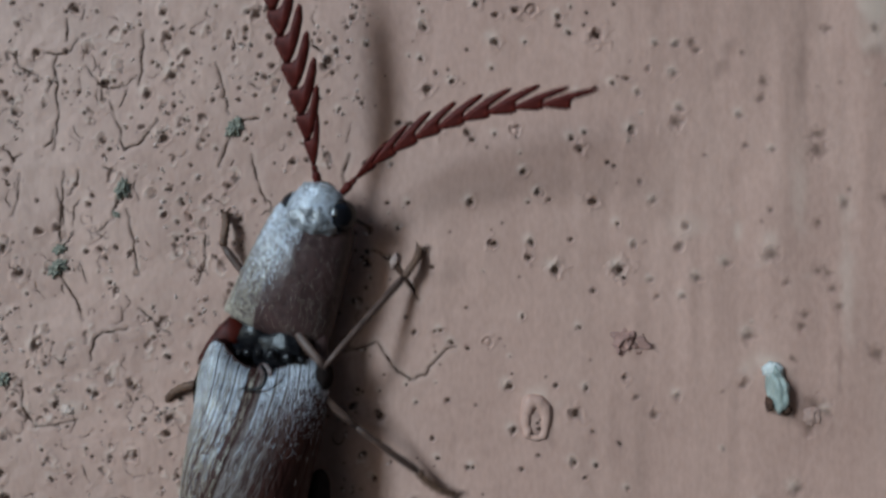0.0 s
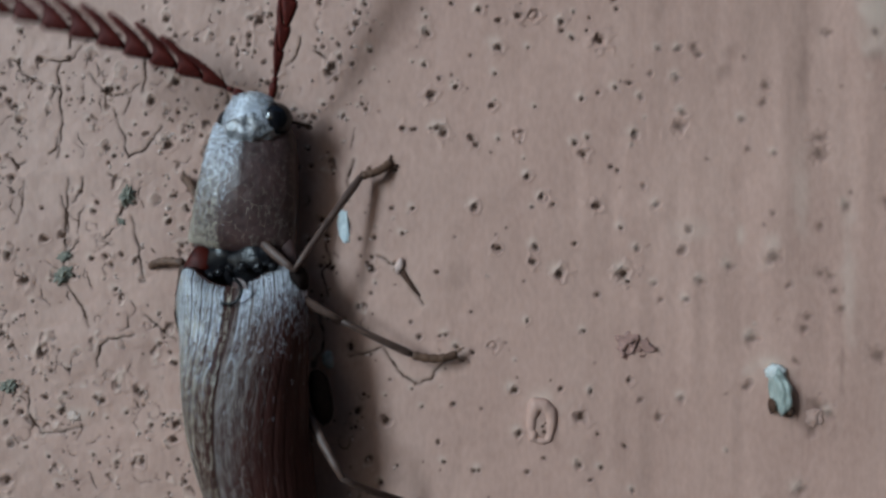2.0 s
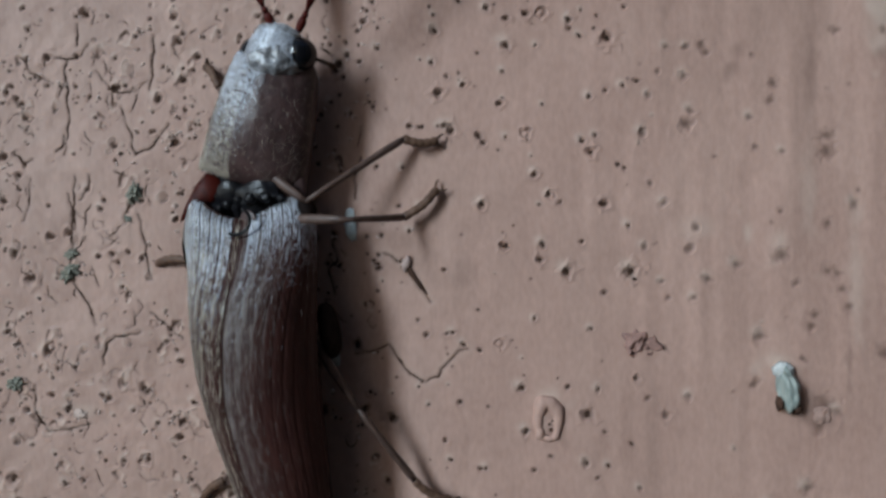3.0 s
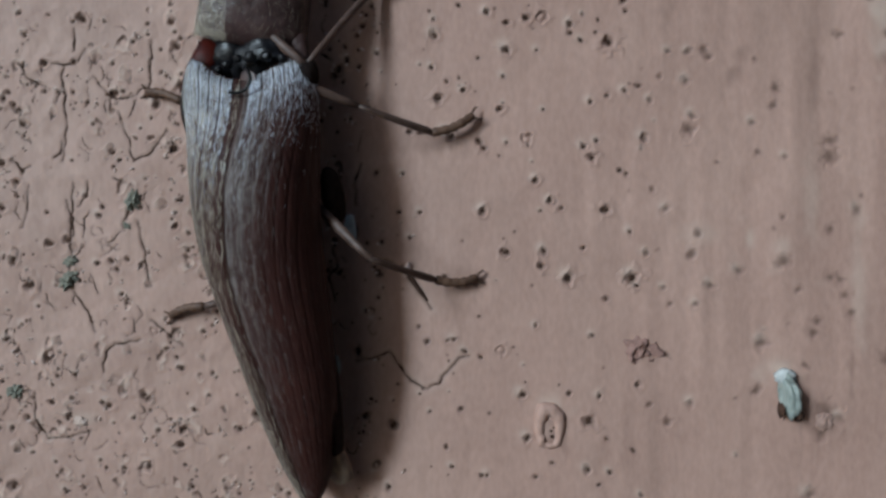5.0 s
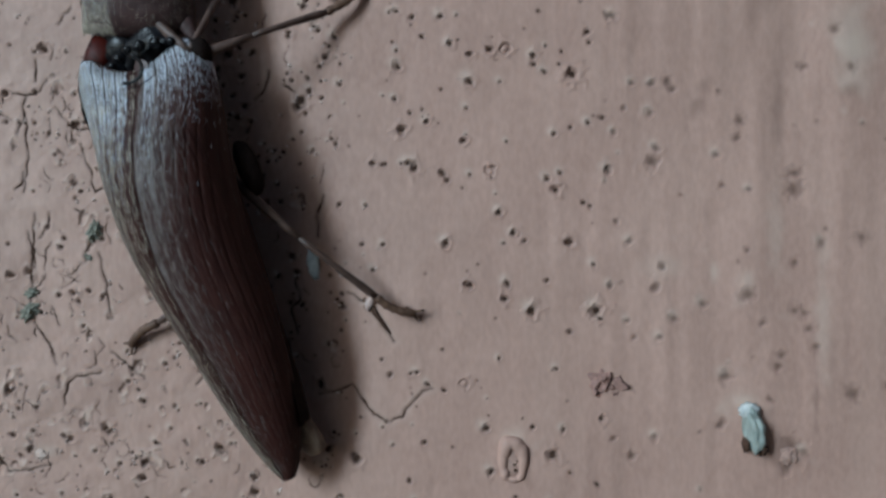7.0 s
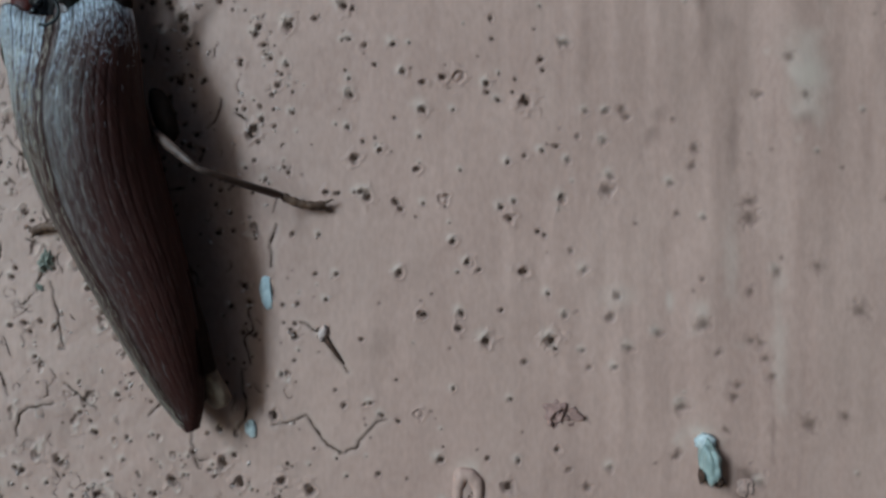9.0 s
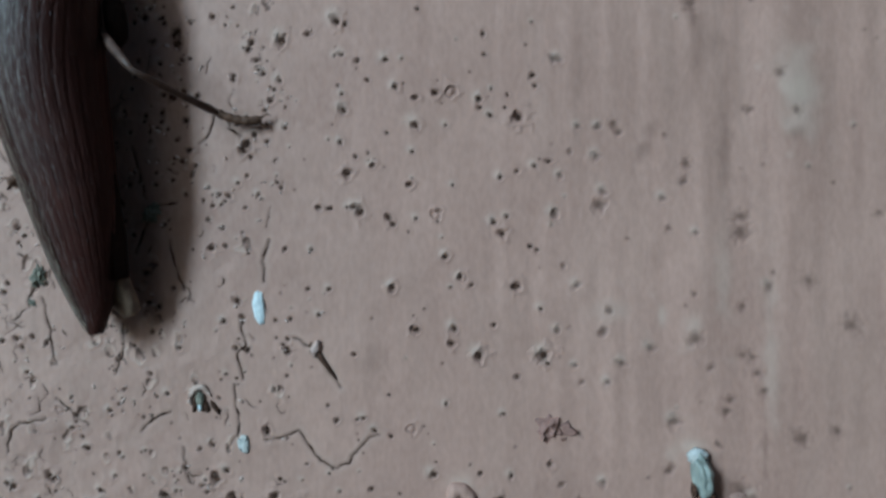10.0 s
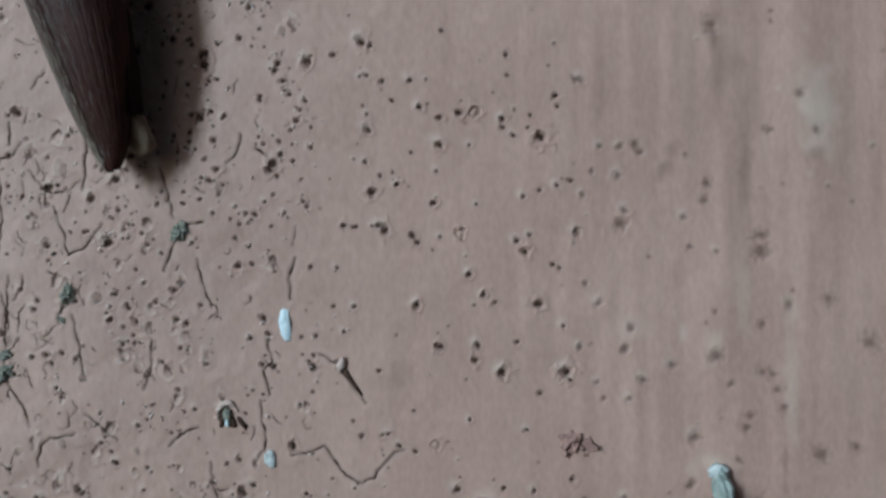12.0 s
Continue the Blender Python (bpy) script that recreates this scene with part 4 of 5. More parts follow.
def underside():
    """The belly between the wing cases and the wall; behind, its flank stands out past the wing case."""
    n, m = 60, 24
    verts = []
    for i in range(n):
        u = i / (n - 1) * 0.86
        w = blend(u, HALF_WIDTH) * 0.93
        side = blend(u, SIDE) + 0.12
        low = blend(u, [(0, 0.75), (0.25, 0.6), (0.6, 0.55), (0.9, 0.6), (1, 0.75)])
        for k in range(m):
            a = math.pi * k / (m - 1)
            ridge = 0.03 * math.sin(u * 60) * math.sin(a)
            flank = blend(u, [(0, 0), (0.5, 0), (0.65, 0.05), (0.8, 0.12), (1, 0.16)]) * max(0.0, math.cos(a))
            verts.append(twisted(w * math.cos(a) + flank, 4.4 - LENGTH * u * 1.005, side - 0.25 * flank - (side - low + ridge) * math.sin(a) ** 0.8, u))
    faces = grid_faces(n, m)
    faces.append(tuple(range((n - 1) * m, n * m)))
    return link_mesh("belly", verts, faces, UNDER, beetle, "black-brown underside")


underside()

bm = bmesh.new()
add_tube(bm, [(-0.1, -3.7, 0.95), (0.12, -4.3, 0.98), (0.28, -4.75, 0.95), (0.4, -5.1, 0.88), (0.46, -5.3, 0.82), (0.48, -5.38, 0.8)], [0.5, 0.52, 0.46, 0.36, 0.24, 0.05], 20, 0.62)
for v in bm.verts:
    v.co += Vector((0.05 * noise.noise(v.co * 5), 0.06 * noise.noise(v.co * 7), 0.03 * math.sin(v.co.y * 9)))
part("abdomen_tip", bm, TAN, beetle, "tan tip of the abdomen behind the wing cases")

# black waist between pronotum and wing cases
bm = bmesh.new()
add_lump(bm, (-0.8, 4.75, 1.05), (0.5, 0.5, 0.4), 3, 0.12, 3.0, 3)
add_lump(bm, (-0.5, 5.35, 0.95), (0.6, 0.5, 0.35), 3, 0.12, 3.0, 3)
add_lump(bm, (0.15, 5.0, 0.85), (0.9, 0.62, 0.36), 2, 0.12, 3.0, 4)
for k, (x, y, z, r) in enumerate(((-0.1, 5.0, 1.5, 0.13), (0.55, 5.02, 1.42, 0.17), (0.88, 4.98, 1.25, 0.15), (0.25, 5.06, 1.5, 0.12), (-0.45, 4.95, 1.42, 0.13), (-0.8, 4.85, 1.02, 0.22), (1.1, 4.9, 1.0, 0.13))):
    add_lump(bm, (x, y, z), (r, r * 0.8, r * 0.7), k, 0.3, 2.5, 3)
part("waist", bm, BLACK, beetle, "shiny black waist")

bm = bmesh.new()
add_lump(bm, (0.36, 4.45, 1.4), (0.26, 0.34, 0.05), 4, 0.1, 2.0, 4)
part("scutellum", bm, FUZZ, beetle, "small tongue-shaped grey plate")
bm = bmesh.new()
pts = [(0.4 + 0.3 * math.cos(a), 4.55 + 0.32 * math.sin(a), 1.88 - 0.15 * math.cos(a)) for a in [math.radians(d) for d in range(55, -130, -14)]]
add_tube(bm, pts, [0.045] * len(pts), 7, 0.8)
part("scutellum_rim", bm, BLACK, beetle, "black groove round the plate")

# ---- front body: turns on the waist ----
PIVOT = Vector((0, 4.85, 1.4))
FORWARD = 0.62
P_WIDTH = [(0, 1.25), (0.12, 1.25), (0.4, 1.23), (0.65, 1.17), (0.85, 1.09), (0.95, 1.02), (1, 0.92)]
P_TOP = [(0, 1.5), (0.05, 1.72), (0.15, 1.94), (0.4, 2.24), (0.65, 2.32), (0.85, 2.25), (1, 2.15)]
P_LONG = 2.95


def pro_point(u, v):
    """v from -1 (its left edge) to 1."""
    w, top = blend(u, P_WIDTH), blend(u, P_TOP)
    side = 1.2 + 0.35 * u
    a = v * math.pi / 2 * 1.12
    if v < 0:
        w *= 1 + 0.16 * (1 - u) ** 2
    c = math.cos(a)
    rough = 0.016 * noise.noise(Vector((v * 9, u * 14, 1))) + 0.012 * noise.noise(Vector((v * 26, u * 40, 3)))
    z = side + (top - side) * (0.7 * c**0.65 + 0.3 * (1 - abs(v)) if c > 0 else c) + rough - 0.045 * math.exp(-((v / 0.1) ** 2)) * math.exp(-((u - 0.15) / 0.2) ** 2)
    return Vector((w * math.sin(a), 4.85 + FORWARD + P_LONG * u - 0.12 * math.cos(v * math.pi) * (1 - u) ** 3 + 0.16 * math.cos(v * 1.5) * u**6, z))


def front_body():
    us = [i / 60 for i in range(61)]
    vs = [-1 + 2 * j / 70 for j in range(71)]
    verts = [pro_point(u, v) - PIVOT for u in us for v in vs]
    faces = grid_faces(61, 71)
    for u, dy, lower in ((0, 0.03, 0.35), (1, -0.05, 0.4)):
        b = len(verts)
        row = 0 if u == 0 else 60 * 71
        for j, v in enumerate(vs):
            p = pro_point(u, v) - PIVOT
            verts.append((p.x * 0.93, p.y + dy, p.z - lower))
        faces += [(b + j, b + j + 1, row + j + 1, row + j) for j in range(70)]
    ob = link_mesh("pronotum", verts, [f[::-1] for f in faces], FUZZ, beetle, "brown pronotum with a pale sheen painted in hairs on its left")
    ob.matrix_basis = Matrix.Translation(PIVOT * MM)
    return ob


pronotum = front_body()


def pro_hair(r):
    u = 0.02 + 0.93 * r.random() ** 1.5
    # hairs crowd the left half, painting it lit and leaving the right dark
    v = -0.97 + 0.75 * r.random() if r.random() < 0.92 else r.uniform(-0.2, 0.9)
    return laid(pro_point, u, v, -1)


hairs("hair", pronotum, 10000, pro_hair, 0.15, 0.04, PIVOT, 3, OLIVE_LIT_HAIR, 0.0026, 0.1)


# pale patch on the front left: a sky highlight painted with hairs
def pro_highlight_hair(r):
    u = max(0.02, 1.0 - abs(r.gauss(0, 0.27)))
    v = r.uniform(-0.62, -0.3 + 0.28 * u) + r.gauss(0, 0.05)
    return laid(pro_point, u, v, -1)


hairs("hair", pronotum, 11000, pro_highlight_hair, 0.15, 0.03, PIVOT, 4, PALE_SHEEN_HAIR, 0.0026, 0.09)


def front_piece(name, bm, mat, label=""):
    for v in bm.verts:
        v.co -= PIVOT - Vector((0, FORWARD, 0))
    return part(name, bm, mat, pronotum, label)


bm = bmesh.new()
add_lump(bm, (0, 6.3, 1.4), (1.05, 1.25, 0.55), 3, 0.05, 2.0, 4)
front_piece("breastplate", bm, UNDER, "dark underside of the front body")
bm = bmesh.new()
add_lump(bm, (0.07, 7.84, 1.98), (0.72, 0.7, 0.5), 5, 0.14, 3.2, 5)
add_lump(bm, (0.08, 8.32, 2.12), (0.54, 0.22, 0.24), 6, 0.15, 3.0, 4)
for v in bm.verts:
    v.co.z += 0.03 * noise.noise(v.co * 5) + 0.03 * noise.noise(Vector((v.co.x * 5, v.co.y * 16, v.co.z * 5)))
head = front_piece("head", bm, HEAD_FUZZ, "grey-haired head")


def head_hair(r):
    a, b = r.uniform(-1.9, 1.9), r.uniform(0.05, 1.25)
    n = Vector((math.sin(a) * math.sin(b), math.cos(a) * math.sin(b), math.cos(b)))
    p = Vector((0.05 + 0.74 * n.x, 7.84 + 0.68 * n.y, 1.98 + 0.52 * n.z))
    return p, n.copy(), Vector((-0.4 * n.x, 0.9, 0))


hairs("hair", head, 1500, head_hair, 0.13, 0.05, PIVOT - Vector((0, FORWARD, 0)), 9, PALE_SHEEN_HAIR, 0.006)
bm = bmesh.new()
add_lump(bm, (0, 8.4, 1.75), (0.34, 0.26, 0.28), 8, 0.1, 2.0, 3)
front_piece("mouthparts", bm, UNDER, "dark mouthparts")
bm = bmesh.new()
add_tube(bm, [(0.7, 8.05, 1.55), (0.98, 8.02, 1.6), (1.2, 7.98, 1.58), (1.34, 7.94, 1.54), (1.42, 7.92, 1.52)], [0.05, 0.045, 0.05, 0.075, 0.02], 8)
front_piece("palp", bm, FOOT, "short brown jointed palp beside the eye")
for s in (-1, 1):
    bm = bmesh.new()
    add_lump(bm, (0.63, 7.95, 2.02) if s > 0 else (-0.5, 7.84, 1.72), (0.41, 0.4, 0.38), 0, 0.0, 1, 4)
    front_piece("eye", bm, EYE, "glossy black eye")
    bm = bmesh.new()
    pts = [(0.08 + s * (0.42 + 0.05 * math.sin(k)), 7.84 + 0.44 * k / 6, 2.24 + 0.03 * math.sin(k * 0.5)) for k in range(7)]
    add_tube(bm, pts, [0.03, 0.05, 0.055, 0.055, 0.055, 0.045, 0.02], 7)
    front_piece("brow", bm, HEAD_FUZZ, "raised grey rim over the eye")
    bm = bmesh.new()
    if s < 0:
        add_tube(bm, [(-0.88, 4.75, 1.25), (-1.2, 4.32, 1.17), (-1.48, 3.9, 1.1), (-1.68, 3.56, 1.05)], [0.38, 0.31, 0.17, 0.02], 12, 0.35)
        front_piece("hind_angle", bm, AMBER, "reddish-amber pointed hind corner of the pronotum")
    else:
        add_tube(bm, [(0.8, 5.5, 1.5), (1.08, 5.0, 1.42), (1.34, 4.45, 1.3), (1.5, 4.0, 1.2)], [0.26, 0.19, 0.11, 0.03], 12, 0.45)
        front_piece("hind_angle", bm, FUZZ, "brown hairy pointed hind corner of the pronotum")


def antenna_piece(kind, side, broad=1.0):
    bm = bmesh.new()
    if kind == "scape":
        add_tube(bm, [(0, 0, 0), (0, 0.1, 0), (0, 0.3, 0), (0, 0.42, 0)], [0.05, 0.09, 0.11, 0.07], 10)
    elif kind == "pedicel":
        add_tube(bm, [(0, 0, 0), (0, 0.08, 0), (0, 0.17, 0)], [0.06, 0.08, 0.06], 8)
    else:
        # a flat plate, thickest along its stem, with one long forward finger
        rim = [(-0.05, 0), (0.05, 0), (0.2, 0.22), (0.36, 0.52), (0.5, 0.88), (0.55, 1.14), (0.51, 1.22), (0.42, 1.12), (0.3, 0.88), (0.2, 0.68), (0.1, 0.62),
               (-0.11, 0.63), (-0.15, 0.5), (-0.1, 0.22)]
        rings = []
        for z, k in ((-0.07, 0.72), (-0.03, 1.0), (0.03, 1.0), (0.07, 0.72)):
            rings.append([bm.verts.new((side * broad * (0.14 + (x - 0.14) * k), 0.45 + (y - 0.45) * k, z + 0.1 * x - 0.05 * y)) for x, y in rim])
        n = len(rim)
        for low, high in zip(rings, rings[1:]):
            for k in range(n):
                f = (low[k], low[(k + 1) % n], high[(k + 1) % n], high[k])
                bm.faces.new(f if side > 0 else f[::-1])
        bm.faces.new(rings[-1] if side > 0 else rings[-1][::-1])
        bm.faces.new(rings[0][::-1] if side > 0 else rings[0])
    return bm


ANTENNAE = {}
for s in (-1, 1):
    chain = []
    for i in range(11):
        kind = "scape" if i == 0 else "pedicel" if i == 1 else "segment"
        ob = part("antenna_segment", antenna_piece(kind, -s, {2: 0.6, 3: 0.85}.get(i, 1.0 if i < 9 else 0.85) * (1.2 if s < 0 else 0.75)), RED, pronotum, "red-brown comb-toothed antenna segment" if i > 1 else "")
        chain.append((ob, (0.4, 0.16)[i] if i < 2 else 0.6))
    ANTENNAE[s] = chain

# ---- legs ----
LEGS = {}
HIPS = {"fore": (0.75, 5.6, 0.85), "middle": (1.12, 4.4, 0.85), "hind": (1.12, 1.5, 0.8)}
SIZES = {"fore": (1.25, 2.95, 0.85), "middle": (1.7, 1.95, 1.1), "hind": (2.08, 2.34, 1.05)}


def leg_pieces(rank):
    fem, tib, tar = SIZES[rank]
    bm = bmesh.new()
    add_tube(bm, [(0, 0, 0), (0, fem * 0.2, 0.02), (0, fem * 0.5, 0.03), (0, fem * 0.8, 0.02), (0, fem, 0)], [0.09, 0.12, 0.125, 0.1, 0.07], 12, 0.8)
    femur = part("femur", bm, LEG, beetle)
    bm = bmesh.new()
    add_tube(bm, [(0, -0.03, 0), (0, tib * 0.15, 0.02), (0, tib * 0.5, 0.03), (0, tib * 0.9, 0.01), (0, tib, 0)], [0.06, 0.075, 0.085, 0.1, 0.075], 10)
    for s in (-1, 1):
        add_tube(bm, [(s * 0.05, tib * 0.97, 0), (s * 0.1, tib * 1.06, -0.03)], [0.025, 0.006], 5)
    tibia = part("tibia", bm, LEG, beetle)
    bm = bmesh.new()
    steps = [tar * k / 20 for k in range(21)]
    add_tube(bm, [(0.09 * math.sin(math.pi * y / tar), y, 0.06 * math.sin(math.pi * y / tar) + 0.012 * math.sin(y * 9)) for y in steps], [0.09 + 0.03 * abs(math.sin(math.pi * (k / 4 + 0.08))) for k in range(21)], 8, 0.8)
    for s in (-1, 1):
        add_tube(bm, [(s * 0.03, tar * 0.97, 0), (s * 0.12, tar * 1.06, 0.03), (s * 0.17, tar * 1.14, 0), (s * 0.13, tar * 1.2, -0.06)], [0.04, 0.032, 0.022, 0.004], 6)
    tarsus = part("tarsus", bm, FOOT, beetle, "jointed foot with two claws")
    return femur, tibia, tarsus


for rank in HIPS:
    for s in (-1, 1):
        x, y, z = HIPS[rank]
        bm = bmesh.new()
        long = {"fore": 0.3, "middle": 0.36, "hind": 0.68}[rank]
        add_lump(bm, (s * (x + {"fore": 0.3, "middle": 0.34, "hind": 0.4}[rank]), y + 0.1, z - {"fore": 0.5, "middle": 0.25, "hind": 0.2}[rank]), (0.28, long, 0.26), 2, 0.12, 2.0, 3)
        part("coxa", bm, UNDER, beetle, "black hip joint")
        LEGS[(rank, s)] = leg_pieces(rank)


# ---- what moves: seconds, then places on the wall in millimetres ----
BODY = [  # seconds, x and z on the wall in mm, heading in degrees
    (0.0, -4.71, -7.79, -2.4),
    (0.5, -4.62, -6.49, -1.6),
    (1.0, -4.43, -6.40, 1.2),
    (1.5, -4.42, -5.55, 5.6),
    (2.0, -4.47, -5.62, 10.2),
    (2.5, -4.54, -5.20, 9.6),
    (3.0, -4.42, -4.06, 10.2),
    (5.0, -4.30, -0.66, 9.8),
    (5.5, -4.51, -0.57, 11.4),
    (6.0, -4.95, -0.13, 10.9),
    (6.5, -5.32, -0.37, 15.8),
    (7.0, -4.95, 0.55, 20.8),
    (9.0, -5.90, 2.57, 18.8),
    (9.5, -5.97, 3.71, 12.4),
    (10.0, -7.2, 5.44, 9.9),
    (10.5, -7.22, 6.56, 10.0),
    (11.0, -7.08, 7.95, 9.4),
    (11.5, -7.05, 8.90, 10.4),
    (12.0, -7.67, 9.82, 11.7),
]
FORE_RIGHT = [
    (0.0, -1.00, -0.98, -0.65, -0.31),
    (0.5, -1.00, 1.58, -0.28, 2.36),
    (1.0, -1.30, 0.31, -0.73, 0.60),
    (1.5, -2.02, 0.79, -1.34, 1.37),
    (2.0, -2.20, 1.66, -1.59, 1.99),
    (2.5, -0.93, 2.38, -0.24, 2.47),
    (3.0, -1.31, 2.52, -0.27, 2.50),
    (5.0, -2.08, 6.39, -1.26, 7.03),
    (5.5, -1.84, 6.49, -1.02, 7.13),
    (6.0, -2.31, 6.63, -1.36, 7.27),
    (6.5, -4.62, 6.03, -3.98, 6.73),
    (7.0, -4.51, 7.76, -3.74, 8.69),
    (9.0, -4.54, 13.45, -3.64, 14.29),
    (12.0, -5.44, 19.92, -4.38, 20.83),
]
MIDDLE_RIGHT = [
    (0.0, -0.62, -5.79, 0.42, -6.50),
    (0.5, -0.28, -3.15, 1.11, -2.69),
    (1.0, -0.28, -3.27, 1.16, -2.65),
    (1.5, -0.39, -3.15, 1.20, -2.68),
    (2.0, -0.64, -2.93, 1.12, -2.81),
    (2.5, -0.64, -3.14, 1.12, -2.77),
    (3.0, -1.31, 0.57, -0.01, 1.71),
    (5.0, -0.61, 2.82, 1.06, 3.55),
    (5.5, -1.49, 3.94, -0.43, 4.89),
    (6.0, -2.18, 3.88, -0.83, 4.32),
    (6.5, -2.28, 6.55, -1.12, 7.24),
    (7.0, -2.12, 6.64, -1.32, 7.38),
    (9.0, -3.14, 10.36, -2.23, 11.02),
    (12.0, -3.73, 17.29, -2.66, 18.02),
]
HIND_RIGHT = [
    (0.0, -0.60, -8.23, 0.65, -8.86),
    (0.5, -0.61, -7.27, 0.64, -7.90),
    (1.0, -0.58, -7.25, 0.67, -7.89),
    (1.5, -0.88, -6.52, 0.23, -7.24),
    (2.0, -1.06, -6.48, 0.06, -7.12),
    (2.5, -0.56, -6.36, 0.98, -6.70),
    (3.0, -0.88, -6.18, 0.31, -6.74),
    (5.0, -0.55, -0.81, 0.85, -0.75),
    (5.5, -0.86, -0.95, 0.42, -1.01),
    (6.0, -1.06, -0.81, 0.40, -1.02),
    (6.5, -0.97, -0.91, 0.44, -1.04),
    (7.0, -0.74, -0.69, 0.47, -1.09),
    (9.0, -2.20, 2.79, -0.86, 2.51),
    (9.5, -2.02, 2.77, -0.83, 2.48),
    (10.0, -3.61, 5.22, -1.96, 4.96),
    (10.5, -3.71, 5.34, -1.98, 4.95),
    (11.0, -3.02, 5.41, -1.93, 4.93),
    (11.5, -2.81, 8.08, -1.88, 8.71),
    (12.0, -3.07, 8.81, -2.13, 9.45),
]
FORE_LEFT = [
    (0.0, -5.57, -0.24, -5.60, 0.77),
    (0.5, -5.64, 0.10, -5.16, 1.25),
    (1.0, -5.61, 0.17, -5.50, 0.96),
    (1.5, -6.18, 0.58, -6.65, 0.88),
    (2.0, -6.36, 1.13, -6.73, 1.52),
    (2.5, -5.89, 3.38, -6.37, 4.13),
    (3.0, -5.99, 3.85, -6.38, 4.35),
    (5.0, -6.77, 8.31, -7.31, 9.15),
    (7.0, -7.79, 10.63, -8.50, 11.36),
    (9.0, -8.38, 14.42, -9.13, 15.20),
    (12.0, -9.82, 20.14, -10.59, 20.86),
]
MIDDLE_LEFT = [
    (0.0, -6.24, -3.73, -6.86, -4.07),
    (1.0, -6.24, -3.59, -6.86, -3.93),
    (2.0, -6.72, -0.52, -7.46, -0.59),
    (3.0, -6.72, -0.52, -7.46, -0.59),
    (4.0, -6.80, 1.96, -7.50, 1.84),
    (5.0, -6.91, 3.66, -7.97, 3.95),
    (6.0, -6.91, 3.66, -7.97, 3.95),
    (7.0, -7.66, 6.70, -8.38, 6.94),
    (9.0, -8.40, 11.20, -9.15, 11.50),
    (12.0, -9.54, 15.82, -10.31, 16.19),
]
HIND_LEFT = [
    (0.0, -5.57, -8.10, -6.25, -8.66),
    (2.5, -5.84, -6.04, -6.37, -6.56),
    (3.0, -5.84, -6.04, -6.37, -6.56),
    (4.0, -6.25, -2.87, -7.23, -3.21),
    (5.0, -6.36, -1.49, -7.33, -1.77),
    (7.0, -6.55, -1.08, -7.37, -1.69),
    (8.0, -7.16, 0.69, -7.89, 0.39),
    (9.0, -7.67, 2.05, -8.47, 1.97),
    (9.5, -8.07, 3.76, -8.88, 3.62),
    (10.5, -8.07, 3.76, -8.88, 3.62),
    (12.0, -9.28, 10.09, -10.04, 10.07),
]
# heading of the front body, in degrees to its left of straight up, and its nod
FRONT = [(0.0, -14.5), (0.5, -13), (1.0, -10.5), (1.5, -4.5), (2.0, -0.5), (2.5, -8), (3.0, -8), (5.0, -3), (5.5, -1), (6.0, -2), (6.5, 2), (7.0, 5), (9.0, 8), (12.0, 5)]
# antennae: degrees from straight up, and bend from segment to segment, left then right
FEELERS = [(0.0, 15, 0.5, -44, -4.6), (0.1, 13, 0.5, -48, -3.6), (0.2, 12, 0.4, -50, -4.4), (0.3, 13, 0.3, -40, -2.6), (0.4, 12, 0.4, -28, -3.0),
           (0.5, 24, 0.3, -34, -1.2), (0.6, 38, 0.4, -28, -1.0), (0.7, 40, 0.4, -30, -1.0), (0.8, 53, 0.8, -27, -0.8), (0.9, 55, 2.8, -24, -0.5),
           (1.0, 64, 0.8, -25, -0.6), (1.1, 56, 0.6, -24, -0.6), (1.2, 42, 0.4, -22, -0.6), (1.3, 34, 0.4, -20, -0.4), (1.4, 42, 0.6, -20, -0.4),
           (1.5, 57, 1.0, -18, -0.6), (1.6, 44, 0.6, -18, -0.6), (1.7, 28, 0.4, -22, -0.4), (1.8, 40, 0.6, -16, -0.4), (1.9, 77, 1.0, -12, 0.4),
           (2.0, 73, 1.0, -14, -0.6), (2.1, 42, 0.6, -14, -0.6), (2.2, 30, 0.5, -16, -0.6), (2.3, 28, 0.5, -18, -0.6), (2.5, 32, 0.5, -24, -0.8),
           (2.7, 30, 0.5, -26, -0.8), (3.0, 30, 0.5, -28, -0.8), (4.0, 50, 0.5, -22, -0.8), (5.0, 35, 0.5, -25, -0.8), (7.0, 50, 0.5, -20, -0.8),
           (9.0, 35, 0.5, -25, -0.8), (12.0, 45, 0.5, -20, -0.8)]
ROLL = 25.0
# how far the front is raised from the wall, in degrees, and the whole body's lift in mm
RISE = [(0.0, 1.5, 0.0), (2.5, 1.5, 0.0), (5.0, 4.5, 0.25), (7.0, 4.5, 0.25), (9.0, 2.5, 0.1), (12.0, 1.5, 0.0)]
TIMES = [0.0, 0.5, 1.0, 1.5, 2.0, 2.5, 3.0, 3.5, 4.0, 4.5, 5.0, 5.5, 6.0, 6.5, 7.0, 7.5, 8.0, 8.5, 9.0, 9.5, 10.0, 10.5, 11.0, 11.5, 12.0]


def between(rows, t):
    """The row at t, straight between its neighbours."""
    for a, b in zip(rows, rows[1:]):
        if t <= b[0]:
            k = (t - a[0]) / (b[0] - a[0])
            return [p + (q - p) * k for p, q in zip(a[1:], b[1:])]
    return list(rows[-1][1:])


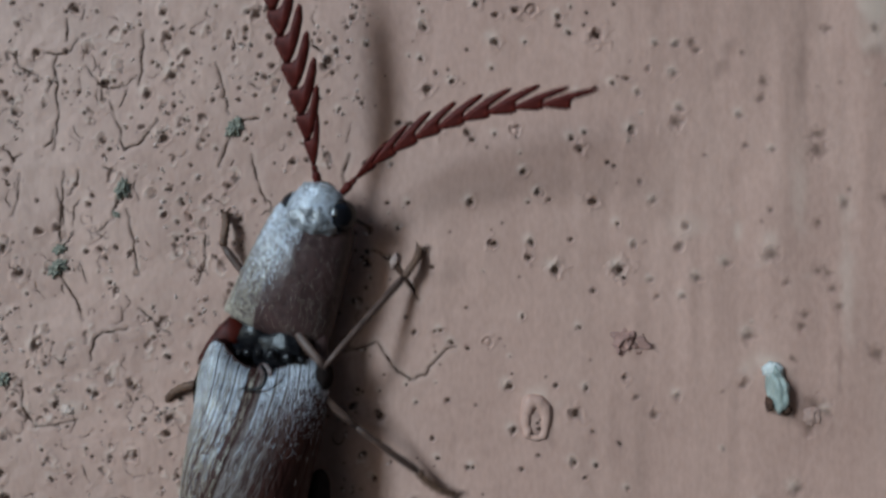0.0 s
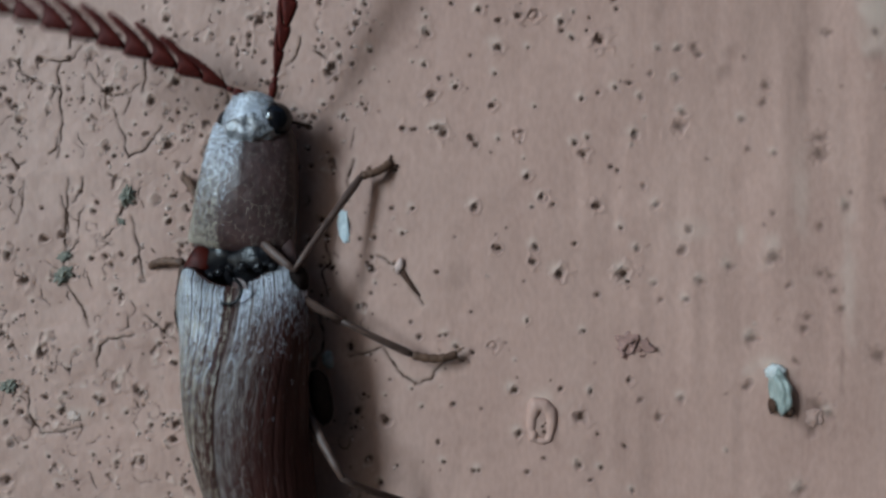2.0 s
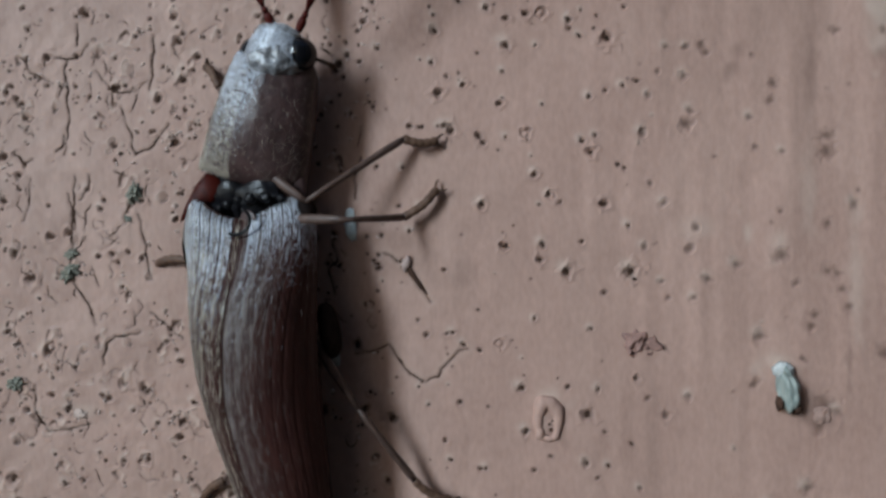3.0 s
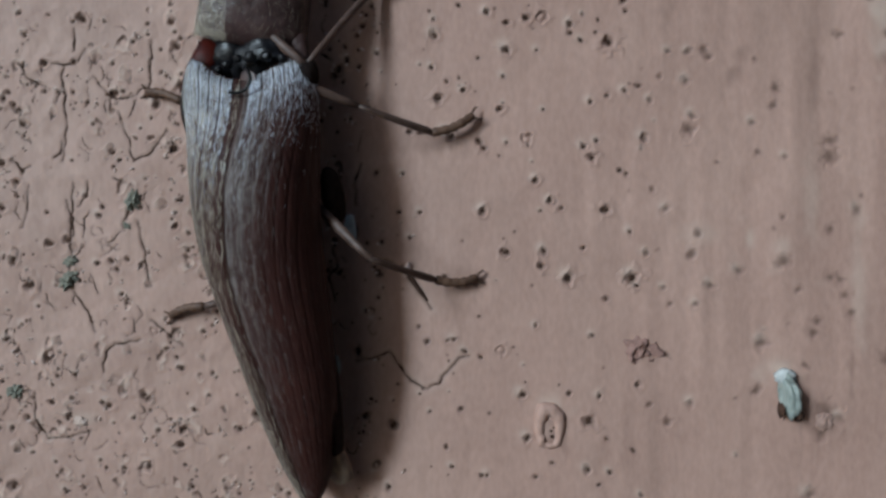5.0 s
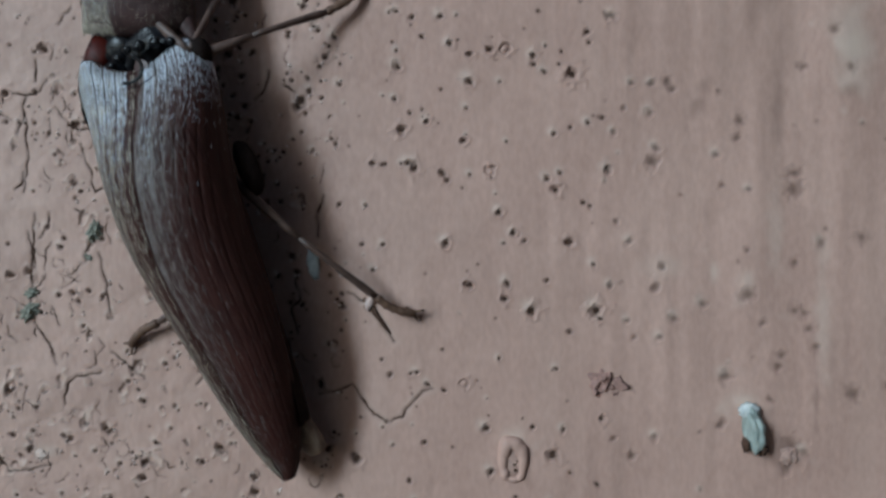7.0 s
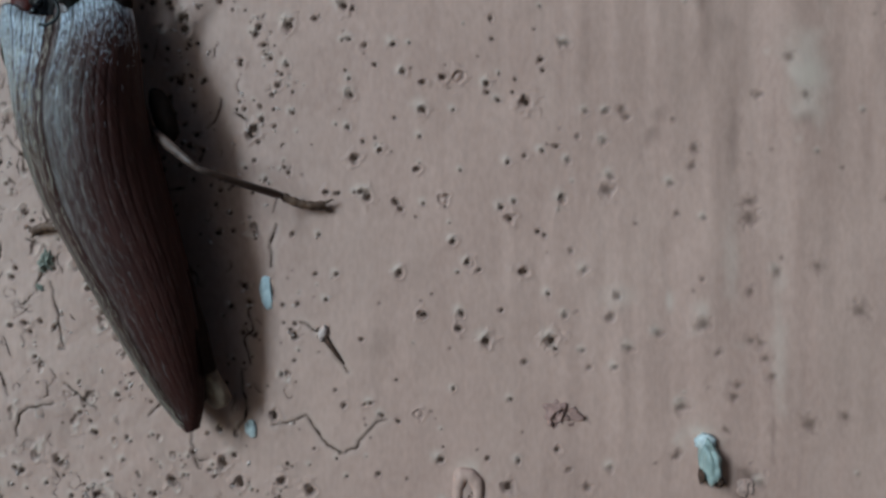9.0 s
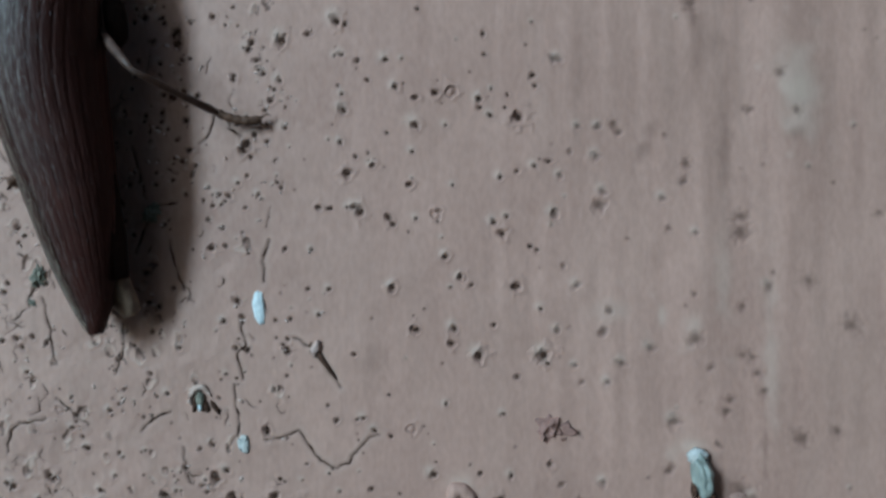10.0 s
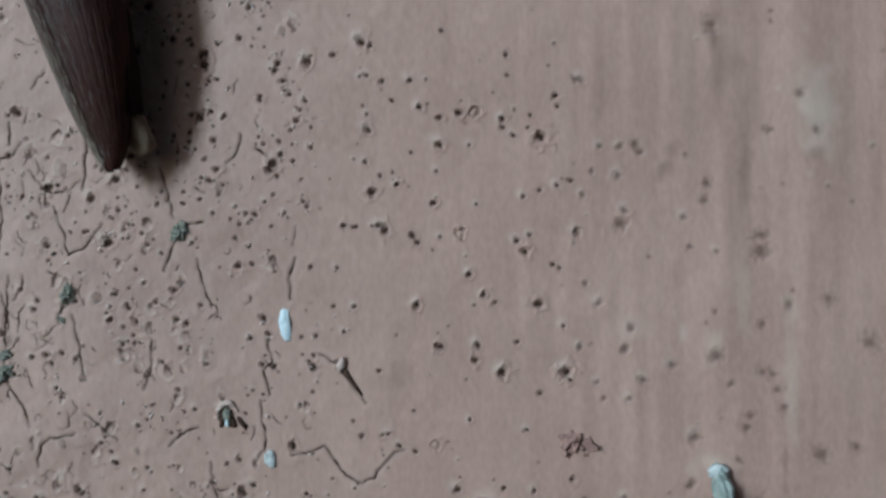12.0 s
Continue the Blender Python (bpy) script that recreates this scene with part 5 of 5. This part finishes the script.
def body_pose(t):
    x, z, heading = between(BODY, t)
    pitch, lift = between(RISE, t)
    return (pose(x * MM, 0, z * MM, 90, 0, 0) @ pose(0, 0, 0, 0, 0, heading) @ pose(0, 0, (1.1 + lift) * MM) @ pose(0, 0, 0, pitch, 0, 0) @ pose(0, 0, 0, 0, -ROLL, 0) @ pose(0, 0, -1.4 * MM))


def aimed(p, q, up=Vector((0, 0, 1))):
    """The pose of a piece at p whose y axis points at q."""
    y = (q - p).normalized()
    x = y.cross(up).normalized()
    z = x.cross(y)
    m = Matrix((x, y, z)).transposed().to_4x4()
    m.translation = p * MM
    return m


def stride(rank, side, t):
    """Ankle and toe of a leg in the beetle's own millimetres."""
    if side > 0:
        rows = {"fore": FORE_RIGHT, "middle": MIDDLE_RIGHT, "hind": HIND_RIGHT}[rank]
    else:
        rows = {"fore": FORE_LEFT, "middle": MIDDLE_LEFT, "hind": HIND_LEFT}[rank]
    ax, az, tx, tz = between(rows, t)
    inv = body_pose(t).inverted()
    return inv @ Vector((ax * MM, -0.35 * MM, az * MM)) / MM, inv @ Vector((tx * MM, -0.08 * MM, tz * MM)) / MM


def motions():
    walk(beetle, [(t, body_pose(t)) for t in TIMES])
    front = []
    for t in TIMES:
        turn = between(FRONT, t)[0] - 5 - between(BODY, t)[2]
        front.append((t, Matrix.Translation((PIVOT + Vector((0.16, 0.05, -0.32))) * MM) @ pose(0, 0, 0, 0, 23, turn) @ pose(0, 0, 0, -16, 0, 0)))
    walk(pronotum, front)
    for s, chain in ANTENNAE.items():
        tracks = [[] for _ in chain]
        for t in [k / 10 for k in range(31)] + [t for t in TIMES if t > 3.0]:
            row = between(FEELERS, t)
            angle, bend = (row[0], row[1]) if s < 0 else (row[2], row[3])
            angle -= between(FRONT, t)[0]
            p = Vector((0.2 + s * 0.27, 9.04, 2.05)) - PIVOT
            lift = 27.0
            for k, (ob, long) in enumerate(chain):
                a, e = radians(angle), radians(lift)
                d = Vector((-math.sin(a) * math.cos(e), math.cos(a) * math.cos(e), math.sin(e)))
                tracks[k].append((t, aimed(p, p + d)))
                p = p + d * long
                angle += bend
                lift -= 1.2
        for (ob, _), rows in zip(chain, tracks):
            walk(ob, rows)
    for (rank, s), (femur, tibia, tarsus) in LEGS.items():
        l1, l2, _ = SIZES[rank]
        hip = Vector(HIPS[rank])
        hip.x *= s
        rows = [[], [], []]
        for t in TIMES:
            ankle, toe = stride(rank, s, t)
            d = (ankle - hip).length
            if d > (l1 + l2) * 0.995:
                ankle = hip + (ankle - hip) * ((l1 + l2) * 0.995 / d)
                d = (l1 + l2) * 0.995
            along = (l1 * l1 - l2 * l2 + d * d) / (2 * d)
            out = math.sqrt(max(0.0, l1 * l1 - along * along))
            axis = (ankle - hip).normalized()
            up = (Vector((0.2, -1.0, 0.5)) if rank == "fore" else Vector((0.25, 0, 1))) if s > 0 else Vector((0.3, -1.0 if rank != "fore" else 1.0, -0.3))
            up = (up - axis * up.dot(axis)).normalized()
            knee = hip + axis * along + up * out
            rows[0].append((t, aimed(hip, knee)))
            rows[1].append((t, aimed(knee, ankle)))
            rows[2].append((t, aimed(ankle, toe)))
        for ob, r in zip((femur, tibia, tarsus), rows):
            walk(ob, r)


motions()
